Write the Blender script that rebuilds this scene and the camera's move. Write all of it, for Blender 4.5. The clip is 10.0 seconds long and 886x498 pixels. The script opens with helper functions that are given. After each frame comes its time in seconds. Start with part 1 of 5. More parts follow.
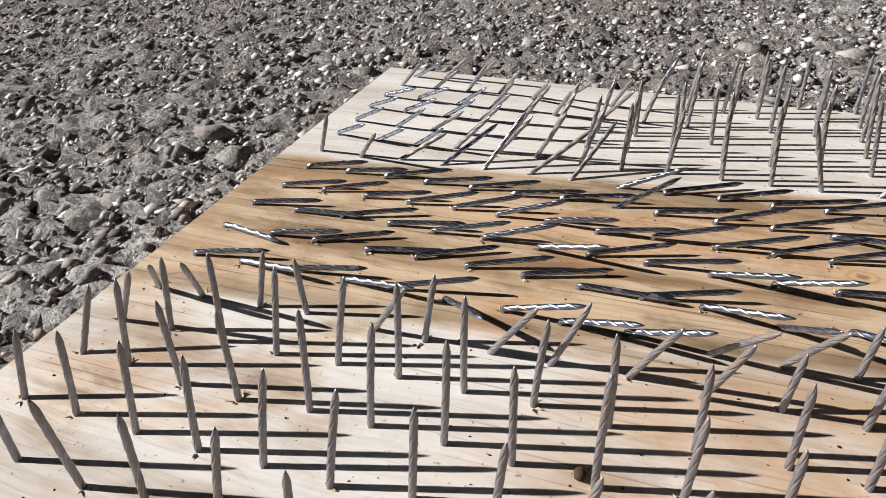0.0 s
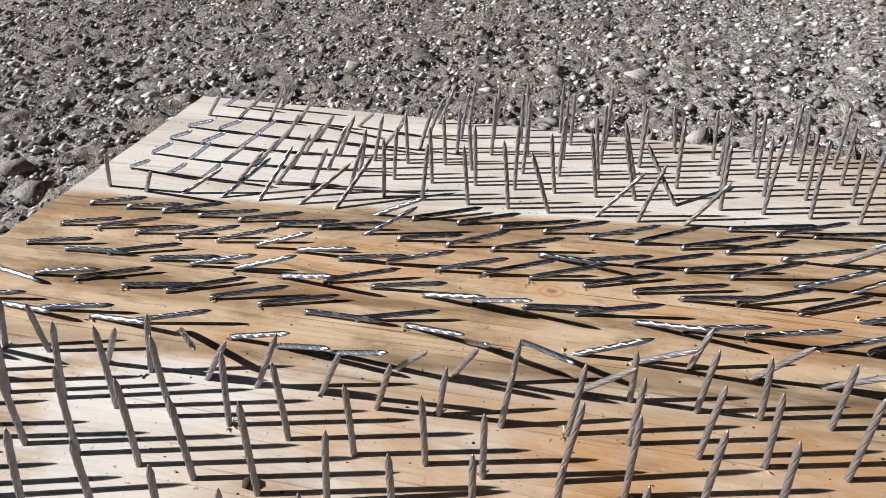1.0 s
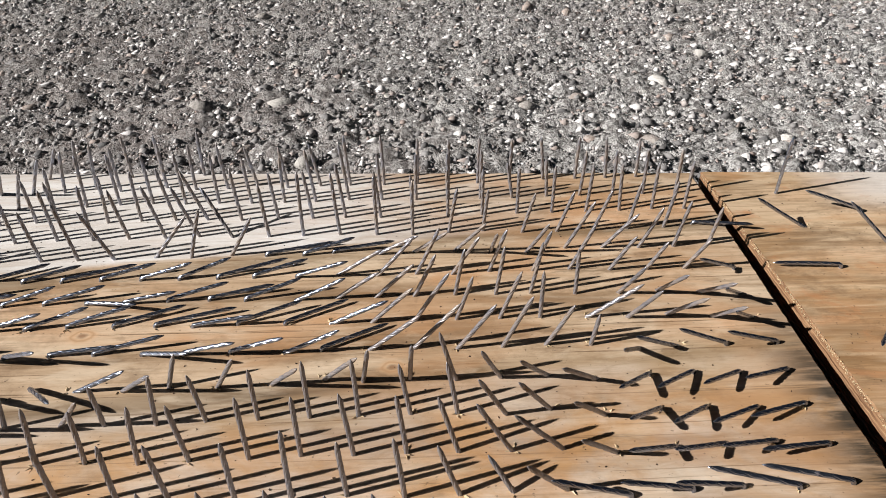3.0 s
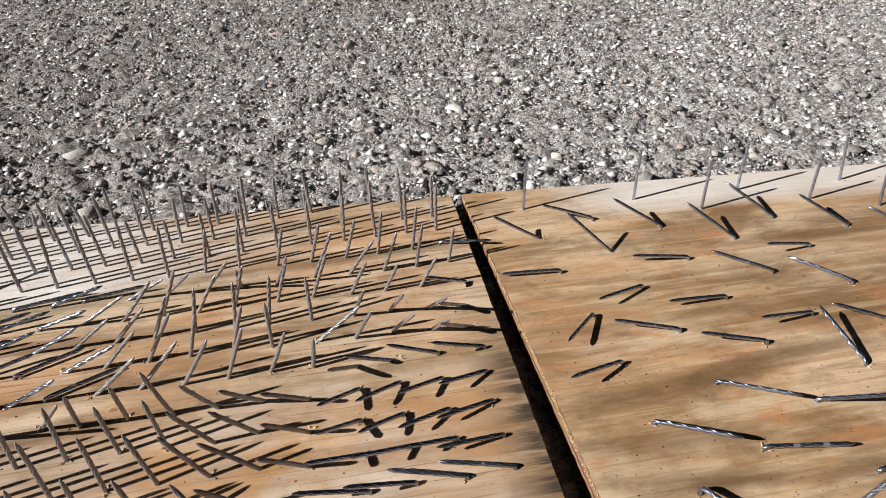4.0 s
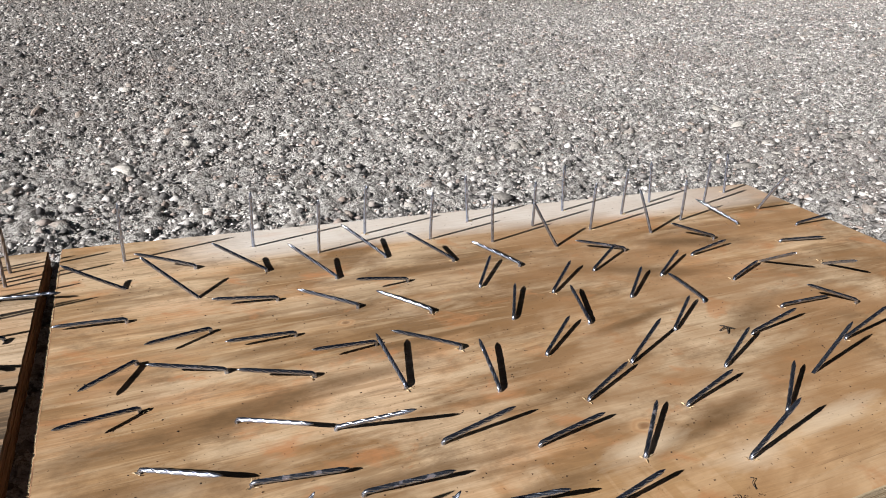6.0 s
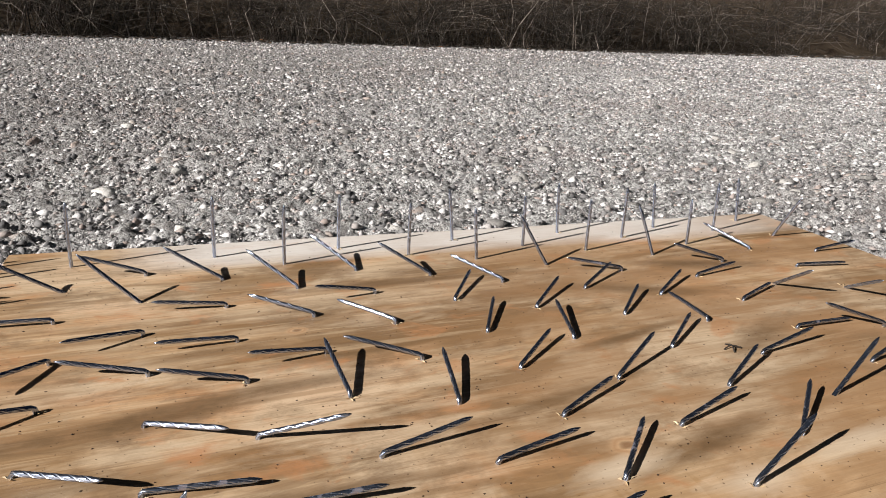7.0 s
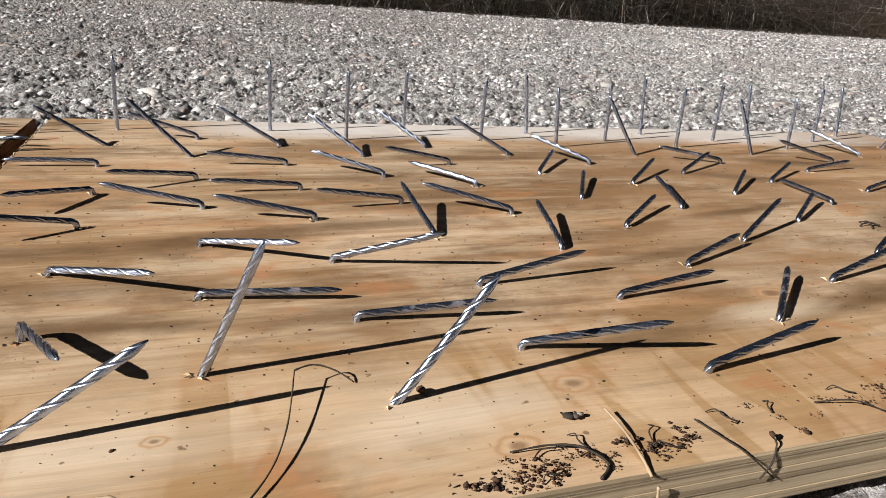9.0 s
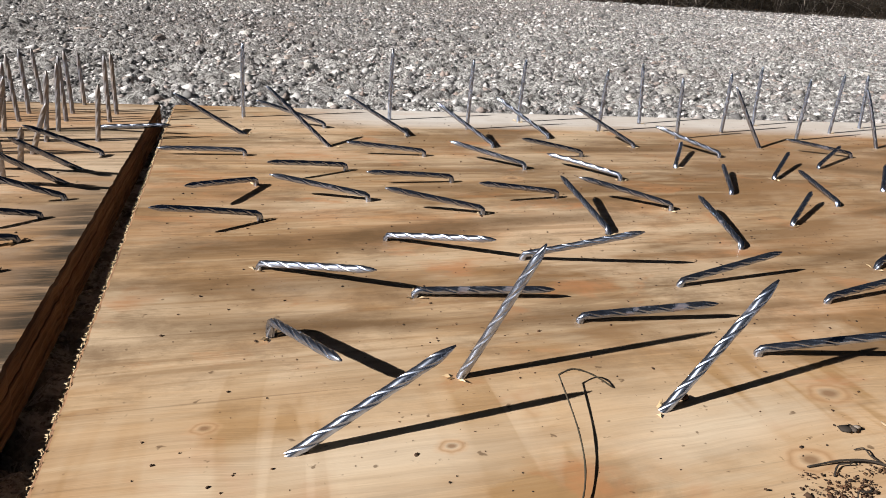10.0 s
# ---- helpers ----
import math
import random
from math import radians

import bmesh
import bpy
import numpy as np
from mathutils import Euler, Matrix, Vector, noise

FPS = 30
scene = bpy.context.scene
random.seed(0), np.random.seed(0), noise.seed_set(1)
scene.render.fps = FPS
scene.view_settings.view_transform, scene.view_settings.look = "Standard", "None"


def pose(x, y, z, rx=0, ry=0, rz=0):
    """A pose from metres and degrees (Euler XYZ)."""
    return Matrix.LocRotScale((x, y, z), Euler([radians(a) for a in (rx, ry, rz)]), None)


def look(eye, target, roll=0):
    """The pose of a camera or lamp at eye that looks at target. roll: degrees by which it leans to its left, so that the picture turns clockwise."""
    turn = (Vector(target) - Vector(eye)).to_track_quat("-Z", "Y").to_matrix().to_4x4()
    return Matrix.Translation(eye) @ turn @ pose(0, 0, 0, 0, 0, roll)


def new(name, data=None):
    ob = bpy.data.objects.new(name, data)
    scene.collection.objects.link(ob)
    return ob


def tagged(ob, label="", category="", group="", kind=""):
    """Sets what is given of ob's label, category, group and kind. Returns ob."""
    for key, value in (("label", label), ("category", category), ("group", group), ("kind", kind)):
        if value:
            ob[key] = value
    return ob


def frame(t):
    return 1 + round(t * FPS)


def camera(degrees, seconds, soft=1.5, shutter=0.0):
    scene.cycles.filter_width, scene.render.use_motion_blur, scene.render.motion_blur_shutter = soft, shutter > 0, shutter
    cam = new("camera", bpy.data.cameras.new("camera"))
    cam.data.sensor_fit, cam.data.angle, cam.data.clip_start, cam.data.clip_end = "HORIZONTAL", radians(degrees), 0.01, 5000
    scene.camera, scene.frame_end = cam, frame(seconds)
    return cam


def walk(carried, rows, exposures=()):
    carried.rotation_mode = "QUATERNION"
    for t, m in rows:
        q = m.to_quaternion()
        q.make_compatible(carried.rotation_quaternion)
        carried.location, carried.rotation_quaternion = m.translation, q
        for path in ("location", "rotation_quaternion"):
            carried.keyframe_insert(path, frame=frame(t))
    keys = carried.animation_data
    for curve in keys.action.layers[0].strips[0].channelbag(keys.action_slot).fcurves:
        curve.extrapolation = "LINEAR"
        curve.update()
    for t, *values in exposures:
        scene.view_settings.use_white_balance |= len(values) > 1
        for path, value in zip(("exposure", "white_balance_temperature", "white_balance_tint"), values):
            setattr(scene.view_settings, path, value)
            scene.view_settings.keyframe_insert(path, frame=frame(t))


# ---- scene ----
cam = camera(65.3, 10.0, soft=0.9)
PATH = [
    (0, (-0.75, -0.583, 0.256), (-1.332, 0.999, -0.821), -2.2),
    (0.5, (-0.691, -0.578, 0.272), (-1.154, 1.034, -0.817), -1.2),
    (1, (-0.613, -0.58, 0.304), (-0.981, 1.054, -0.789), -0.6),
    (1.5, (-0.538, -0.588, 0.324), (-0.826, 1.08, -0.742), -0.6),
    (2, (-0.479, -0.598, 0.347), (-0.654, 1.071, -0.741), -0.1),
    (2.5, (-0.408, -0.608, 0.371), (-0.467, 1.048, -0.75), -0.3),
    (2.7, (-0.38, -0.612, 0.379), (-0.388, 1.039, -0.749), -0.2),
    (3.8, (-0.192, -0.665, 0.41), (0.037, 1.006, -0.666), -1.7),
    (4, (-0.161, -0.675, 0.412), (0.133, 0.995, -0.648), -1.2),
    (4.5, (-0.079, -0.702, 0.411), (0.37, 0.958, -0.61), -0.5),
    (5, (-0.008, -0.727, 0.406), (0.577, 0.919, -0.568), 0.8),
    (5.5, (0.048, -0.739, 0.39), (0.752, 0.895, -0.523), 2.4),
    (6, (0.098, -0.742, 0.352), (0.865, 0.909, -0.476), 2.7),
    (6.2, (0.119, -0.745, 0.335), (0.871, 0.918, -0.482), 1.9),
    (7.3, (0.181, -0.715, 0.245), (0.89, 1.05, -0.371), 3.2),
    (7.5, (0.188, -0.712, 0.228), (0.853, 1.063, -0.409), 2.2),
    (8, (0.182, -0.698, 0.18), (0.846, 1.065, -0.492), 3.0),
    (8.5, (0.165, -0.685, 0.157), (0.807, 1.076, -0.541), 2.9),
    (9, (0.146, -0.678, 0.145), (0.781, 1.085, -0.553), 4.1),
    (9.5, (0.113, -0.666, 0.141), (0.725, 1.091, -0.593), 3.9),
    (10, (0.062, -0.646, 0.145), (0.615, 1.124, -0.604), 4.2),
]
walk(cam, [(t, look(eye, target, roll)) for t, eye, target, roll in PATH])

# ---- light ----
SUN_UP, SUN_WAY = radians(28.5), radians(14)
world = bpy.data.worlds.new("world")
scene.world = world
world.use_nodes = True
wn = world.node_tree.nodes
sky = wn.new("ShaderNodeTexSky")
sky.sky_type, sky.sun_disc = "NISHITA", False
sky.sun_elevation, sky.sun_rotation = SUN_UP, radians(256)
world.node_tree.links.new(sky.outputs[0], wn["Background"].inputs[0])
wn["Background"].inputs[1].default_value = 0.0042
scene.view_settings.exposure = 0.55
sun = new("sun", bpy.data.lights.new("sun", "SUN"))
sun.data.energy, sun.data.angle, sun.data.color = 5.0, radians(0.55), (1.0, 0.95, 0.89)
sun.matrix_world = look((0, 0, 0), (math.cos(SUN_UP) * math.cos(SUN_WAY), math.cos(SUN_UP) * math.sin(SUN_WAY), -math.sin(SUN_UP)))


# ---- materials ----
class Nodes:
    """Short hand for building a node material."""

    def __init__(self, name, rough=0.7, metal=0.0):
        self.mat = bpy.data.materials.new(name)
        self.mat.use_nodes = True
        self.tree = self.mat.node_tree
        self.bsdf = self.tree.nodes["Principled BSDF"]
        self.bsdf.inputs["Roughness"].default_value = rough
        self.bsdf.inputs["Metallic"].default_value = metal
        self.coord = self.tree.nodes.new("ShaderNodeTexCoord").outputs["Object"]

    def put(self, socket, value):
        if isinstance(value, bpy.types.NodeSocket):
            self.tree.links.new(value, socket)
        else:
            socket.default_value = value

    def scaled(self, scale, vector=None, move=(0, 0, 0), turn=0.0):
        n = self.tree.nodes.new("ShaderNodeMapping")
        self.put(n.inputs["Vector"], vector or self.coord)
        n.inputs["Scale"].default_value, n.inputs["Location"].default_value = scale, move
        n.inputs["Rotation"].default_value = (0, 0, turn)
        return n.outputs[0]

    def noise(self, vector, scale, detail=4.0, rough=0.55, warp=0.0):
        n = self.tree.nodes.new("ShaderNodeTexNoise")
        self.put(n.inputs["Vector"], vector)
        n.inputs["Scale"].default_value, n.inputs["Detail"].default_value = scale, detail
        n.inputs["Roughness"].default_value, n.inputs["Distortion"].default_value = rough, warp
        return n.outputs["Fac"]

    def cells(self, vector, scale, out="Distance", kind="F1"):
        n = self.tree.nodes.new("ShaderNodeTexVoronoi")
        n.feature = kind
        self.put(n.inputs["Vector"], vector)
        n.inputs["Scale"].default_value = scale
        return n.outputs[out]

    def ramp(self, value, *stops):
        n = self.tree.nodes.new("ShaderNodeValToRGB")
        self.put(n.inputs[0], value)
        e = n.color_ramp.elements
        while len(e) < len(stops):
            e.new(0.5)
        for k, (place, colour) in zip(e, stops):
            k.position = place
            k.color = (*(colour if isinstance(colour, tuple) else (colour,) * 3), 1)
        return n.outputs[0]

    def mix(self, fac, a, b, kind="MIX"):
        n = self.tree.nodes.new("ShaderNodeMix")
        n.data_type, n.blend_type = "RGBA", kind
        for socket, value in ((n.inputs[0], fac), (n.inputs[6], a), (n.inputs[7], b)):
            self.put(socket, (*value, 1) if isinstance(value, tuple) else value)
        return n.outputs[2]

    def math(self, kind, a, b=0.0, c=0.0, clamp=False):
        n = self.tree.nodes.new("ShaderNodeMath")
        n.operation, n.use_clamp = kind, clamp
        for socket, value in zip(n.inputs, (a, b, c)):
            self.put(socket, value)
        return n.outputs[0]

    def split(self, vector=None):
        n = self.tree.nodes.new("ShaderNodeSeparateXYZ")
        self.put(n.inputs[0], vector or self.coord)
        return n.outputs

    def spot(self, x, y, rx, ry, edge=0.5):
        """1 inside an ellipse on the board, falling to 0 at its rim."""
        return self.ramp(self.reach(x, y, rx, ry), (edge, 1.0), (1.0, 0.0))

    def reach(self, x, y, rx, ry):
        """How far a place lies from an ellipse's middle, 1 at its rim."""
        v = self.scaled((1 / rx, 1 / ry, 0), move=(-x / rx, -y / ry, 0))
        wob = self.tree.nodes.new("ShaderNodeTexNoise")
        self.put(wob.inputs["Vector"], v)
        wob.inputs["Scale"].default_value = 1.4
        n = self.tree.nodes.new("ShaderNodeVectorMath")
        n.operation = "LENGTH"
        self.put(n.inputs[0], v)
        return self.math("MULTIPLY", n.outputs["Value"], self.math("MULTIPLY_ADD", wob.outputs["Fac"], 0.7, 0.65))

    def smear(self, x, y, rx, ry, turn):
        """A long stain with soft, ragged ends, turned on the board."""
        c, s = math.cos(-turn), math.sin(-turn)
        v = self.scaled((1, 1, 0), move=(-(c * x - s * y), -(s * x + c * y), 0), turn=-turn)
        v = self.scaled((1 / rx, 1 / ry, 0), v)
        wob = self.noise(self.scaled((1.0, 0.8, 1), v, move=(7 * x, 9 * y, 0)), 1.3, 5, 0.6, 0.4)
        n = self.tree.nodes.new("ShaderNodeVectorMath")
        n.operation = "LENGTH"
        self.put(n.inputs[0], v)
        return self.ramp(self.math("MULTIPLY", n.outputs["Value"], self.math("MULTIPLY_ADD", wob, 1.6, 0.2)), (0.25, 1.0), (1.0, 0.0))

    def island(self):
        return self.tree.nodes.new("ShaderNodeNewGeometry").outputs["Random Per Island"]

    def each(self):
        return self.tree.nodes.new("ShaderNodeObjectInfo").outputs["Random"]

    def bump(self, height, strength=0.4, distance=0.002):
        n = self.tree.nodes.new("ShaderNodeBump")
        self.put(n.inputs["Height"], height)
        n.inputs["Strength"].default_value, n.inputs["Distance"].default_value = strength, distance
        self.put(self.bsdf.inputs["Normal"], n.outputs[0])

    def done(self, colour, rough=None):
        self.put(self.bsdf.inputs["Base Color"], (*colour, 1) if isinstance(colour, tuple) else colour)
        if rough is not None:
            self.put(self.bsdf.inputs["Roughness"], rough)
        return self.mat


def grain(n, shift):
    """Streaks, rings and fibres that run along the plank."""
    wave = n.noise(n.scaled((1.6, 7, 1), move=(shift, shift * 2, 0)), 1.0, 3, 0.5, 0.6)
    swirl = n.noise(n.scaled((4.5, 6, 1), move=(shift * 3, 1, 0)), 1.0, 3, 0.5, 0.4)
    bent = n.tree.nodes.new("ShaderNodeCombineXYZ")
    n.put(bent.inputs[1], n.math("MULTIPLY", n.math("SUBTRACT", swirl, 0.5), 0.045))
    moved = n.tree.nodes.new("ShaderNodeVectorMath")
    n.put(moved.inputs[0], n.coord)
    n.put(moved.inputs[1], bent.outputs[0])
    flow = moved.outputs[0]
    streak = n.noise(n.scaled((2.2, 22, 1), flow, move=(shift, 0, 0), turn=0.03), 1.0, 6, 0.60, 0.5)
    fibre = n.noise(n.scaled((14, 480, 1), flow, turn=0.03), 1.0, 3, 0.6)
    v = n.math("MULTIPLY_ADD", n.split(flow)[1], 82.0, n.math("MULTIPLY", wave, 9.0))
    ring = n.math("FRACT", v)
    return wave, streak, fibre, ring


def knots(n, colour, places):
    """Oval knots: a brown ring, paler wood within and a dark pith."""
    for x, y, r in places:
        far = n.reach(x, y, r * 1.7, r * 1.2)
        colour = n.mix(n.ramp(far, (0.3, 0.0), (0.42, 0.55), (0.75, 0.35), (1.0, 0.0)), colour, (0.66, 0.42, 0.24))
        colour = n.mix(n.ramp(far, (0.44, 0.0), (0.58, 0.6), (0.74, 0.0)), colour, (0.42, 0.23, 0.11))
        colour = n.mix(n.ramp(far, (0.14, 0.75), (0.34, 0.0)), colour, (0.24, 0.125, 0.06))
    return colour


def plank_bare():
    """Tan, lightly weathered pine of the sparsely nailed panel."""
    n = Nodes("bare_pine", 0.62)
    wave, streak, fibre, ring = grain(n, 1.7)
    c = n.ramp(streak, (0.30, (0.36, 0.20, 0.092)), (0.46, (0.50, 0.31, 0.16)), (0.62, (0.62, 0.415, 0.24)))
    shown = n.noise(n.scaled((2.5, 8, 1), move=(6, 6, 0)), 1.0, 2)
    c = n.mix(n.math("MULTIPLY", n.ramp(ring, (0.45, 0.0), (0.92, 1.0), (1.0, 0.0)), n.ramp(shown, (0.40, 0.15), (0.56, 0.6))), c, (0.32, 0.165, 0.07))
    blotch = n.noise(n.scaled((3.2, 7, 1), move=(4, 1, 0)), 1.0, 4, 0.6, 0.6)
    c = n.mix(n.ramp(blotch, (0.50, 0.0), (0.64, 0.6)), c, (0.73, 0.60, 0.44))
    warm = n.noise(n.scaled((5, 9, 1), move=(2, 7, 0)), 1.0, 4, 0.6)
    c = n.mix(n.ramp(warm, (0.51, 0.0), (0.64, 0.7)), c, (0.60, 0.30, 0.14))
    grey = n.noise(n.scaled((2.4, 30, 1), move=(9, 3, 0), turn=0.10), 1.0, 6, 0.66, 0.5)
    c = n.mix(n.ramp(grey, (0.47, 0.0), (0.64, 0.5)), c, (0.24, 0.15, 0.075))
    smear = n.noise(n.scaled((2.6, 8.5, 1), move=(5, 2, 0), turn=-0.35), 1.0, 6, 0.62, 0.7)
    c = n.mix(n.math("MULTIPLY", n.ramp(smear, (0.48, 0.0), (0.57, 0.8)), n.ramp(n.split()[0], (0.05, 0.25), (0.35, 1.0))), c, (0.19, 0.11, 0.05))
    worn = n.noise(n.scaled((4.5, 10, 1), move=(1, 3, 0), turn=-0.2), 1.0, 5, 0.6, 0.5)
    c = n.mix(n.ramp(worn, (0.48, 0.0), (0.58, 0.6)), c, (0.74, 0.585, 0.415))
    vein = n.noise(n.scaled((5, 95, 1), move=(2, 5, 0), turn=0.05), 1.0, 4, 0.62, 0.7)
    c = n.mix(n.ramp(vein, (0.53, 0.0), (0.62, 0.5)), c, (0.27, 0.15, 0.065))
    c = n.mix(n.ramp(vein, (0.36, 0.4), (0.45, 0.0)), c, (0.74, 0.56, 0.37))
    grime = n.noise(n.scaled((6.5, 24, 1), move=(8, 4, 0), turn=0.2), 1.0, 8, 0.72, 0.8)
    c = n.mix(n.ramp(grime, (0.54, 0.0), (0.66, 0.6)), c, (0.17, 0.105, 0.055))
    rim = n.math("MULTIPLY_ADD", n.split()[0], 0.053, n.split()[1])
    bleached = n.math("ADD", rim, n.math("MULTIPLY", n.math("SUBTRACT", wave, 0.5), 0.06))
    patch = n.math("MULTIPLY", n.ramp(bleached, (0.0, 0.0), (0.035, 1.0)), n.ramp(n.split()[0], (0.10, 0.0), (0.22, 1.0), (0.8, 1.0), (0.98, 0.3)))
    c = n.mix(n.math("MULTIPLY", patch, 0.9), c, (0.78, 0.74, 0.70))
    front = n.ramp(n.math("MULTIPLY", n.split()[1], -1.0), (0.405, 0.0), (0.455, 1.0))
    c = n.mix(n.math("MULTIPLY", front, n.ramp(blotch, (0.36, 0.15), (0.52, 0.7))), c, (0.66, 0.43, 0.235))
    run = n.noise(n.scaled((34, 5, 1), move=(3, 3, 0), turn=0.25), 1.0, 3, 0.5, 0.8)
    c = n.mix(n.math("MULTIPLY", n.math("MULTIPLY", front, n.ramp(n.split()[0], (0.42, 1.0), (0.5, 0.2))), n.ramp(run, (0.53, 0.0), (0.56, 0.6), (0.70, 0.45))), c, (0.40, 0.23, 0.09))
    thread = n.noise(n.scaled((6, 130, 1), move=(2, 0, 0), turn=0.05), 1.0, 8, 0.7, 0.3)
    c = n.mix(n.math("MULTIPLY", n.ramp(thread, (0.40, 0.30), (0.52, 0.0)), n.ramp(grey, (0.40, 0.35), (0.58, 1.0))), c, (0.24, 0.15, 0.075))
    soil = n.noise(n.scaled((14, 22, 1), move=(1, 6, 0)), 1.0, 9, 0.74)
    c = n.mix(n.math("MULTIPLY", n.ramp(soil, (0.50, 0.0), (0.66, 0.7)), n.math("MULTIPLY_ADD", front, -0.6, 1.0)), c, (0.19, 0.115, 0.06))
    crack = n.noise(n.scaled((3.2, 300, 1), move=(0, 3, 0), turn=0.05), 1.0, 4, 0.62, 0.2)
    c = n.mix(n.math("MULTIPLY", n.ramp(crack, (0.33, 0.6), (0.38, 0.0)), n.ramp(streak, (0.42, 1.0), (0.6, 0.25))), c, (0.19, 0.115, 0.06))
    burn = n.noise(n.scaled((15, 24, 1), move=(3, 8, 0)), 1.0, 5, 0.62, 0.5)
    c = n.mix(n.ramp(burn, (0.58, 0.0), (0.68, 0.7)), c, (0.50, 0.23, 0.10))
    bright = n.noise(n.scaled((6, 34, 1), move=(7, 7, 0), turn=0.06), 1.0, 7, 0.68, 0.3)
    c = n.mix(n.ramp(bright, (0.53, 0.0), (0.66, 0.4)), c, (0.76, 0.60, 0.42))
    side = n.noise(n.scaled((7, 16, 1), move=(5, 5, 0), turn=-0.3), 1.0, 5, 0.62, 0.5)
    c = n.mix(n.math("MULTIPLY", n.ramp(n.split()[0], (0.30, 0.0), (0.50, 1.0)), n.ramp(side, (0.40, 0.1), (0.58, 0.7))), c, (0.36, 0.205, 0.10))
    c = n.mix(n.math("MULTIPLY", n.spot(0.42, -0.514, 0.085, 0.013, 0.3), n.ramp(soil, (0.40, 0.1), (0.56, 0.8))), c, (0.26, 0.12, 0.06))
    c = n.mix(n.math("MULTIPLY", patch, 0.72), c, (0.79, 0.75, 0.715))
    clean = n.math("MULTIPLY", n.math("MULTIPLY", front, n.ramp(n.split()[0], (0.24, 1.0), (0.36, 0.0))), n.ramp(run, (0.47, 0.4), (0.55, 0.05)))
    c = n.mix(n.math("MULTIPLY", clean, n.ramp(side, (0.36, 1.0), (0.58, 0.3))), c, (0.84, 0.71, 0.54))
    # Dirt smeared across the boards: x, y, length, width, turn, strength.
    for sx, sy, rx, ry, turn, dark in (
        (0.135, -0.278, 0.16, 0.020, 8, 0.75), (0.255, -0.262, 0.10, 0.014, -2, 0.6), (0.06, -0.338, 0.11, 0.022, -6, 0.5), (0.19, -0.190, 0.09, 0.012, 6, 0.5),
        (0.51, -0.417, 0.085, 0.017, 14, 0.85), (0.335, -0.438, 0.075, 0.014, 3, 0.55), (0.37, -0.083, 0.16, 0.013, -2, 0.7), (0.62, -0.168, 0.10, 0.022, -20, 0.7),
        (0.66, -0.300, 0.09, 0.020, 28, 0.6), (0.09, -0.380, 0.12, 0.013, -8, 0.65), (0.24, -0.392, 0.10, 0.012, -2, 0.6), (0.74, -0.120, 0.11, 0.022, -16, 0.75),
        (0.44, -0.335, 0.12, 0.009, 10, 0.6), (0.30, -0.225, 0.10, 0.008, 3, 0.6), (0.55, -0.262, 0.11, 0.010, 12, 0.7),
    ):
        c = n.mix(n.math("MULTIPLY", n.smear(sx, sy, rx, ry, radians(turn)), n.ramp(soil, (0.36, min(1.0, dark * 0.85)), (0.56, min(1.0, dark * 1.3)))), c, (0.17, 0.10, 0.048))
    for sx, sy, rx, ry, turn in ((0.500, -0.462, 0.050, 0.017, 5), (0.425, -0.425, 0.05, 0.016, 8), (0.225, -0.478, 0.06, 0.016, 3), (0.10, -0.470, 0.08, 0.020, 0), (0.60, -0.450, 0.08, 0.014, 6)):
        c = n.mix(n.math("MULTIPLY", n.smear(sx, sy, rx, ry, radians(turn)), 0.55), c, (0.80, 0.68, 0.53))
    c = knots(n, c, [(0.282, -0.467, 0.0085), (0.125, -0.470, 0.004), (0.047, -0.446, 0.004), (0.243, -0.500, 0.008), (0.44, -0.405, 0.010), (0.262, -0.170, 0.007)])
    c = n.mix(n.ramp(fibre, (0.25, 0.2), (0.55, 0.0)), c, (0.26, 0.16, 0.08))
    dirt = n.noise(n.scaled((1, 1, 1)), 220, 2)
    c = n.mix(n.ramp(dirt, (0.68, 0.0), (0.74, 0.7)), c, (0.12, 0.07, 0.035))
    n.bump(n.math("ADD", n.math("MULTIPLY", fibre, 0.5), streak), 0.35, 0.0015)
    return n.done(c, n.ramp(streak, (0.3, 0.48), (0.7, 0.7)))


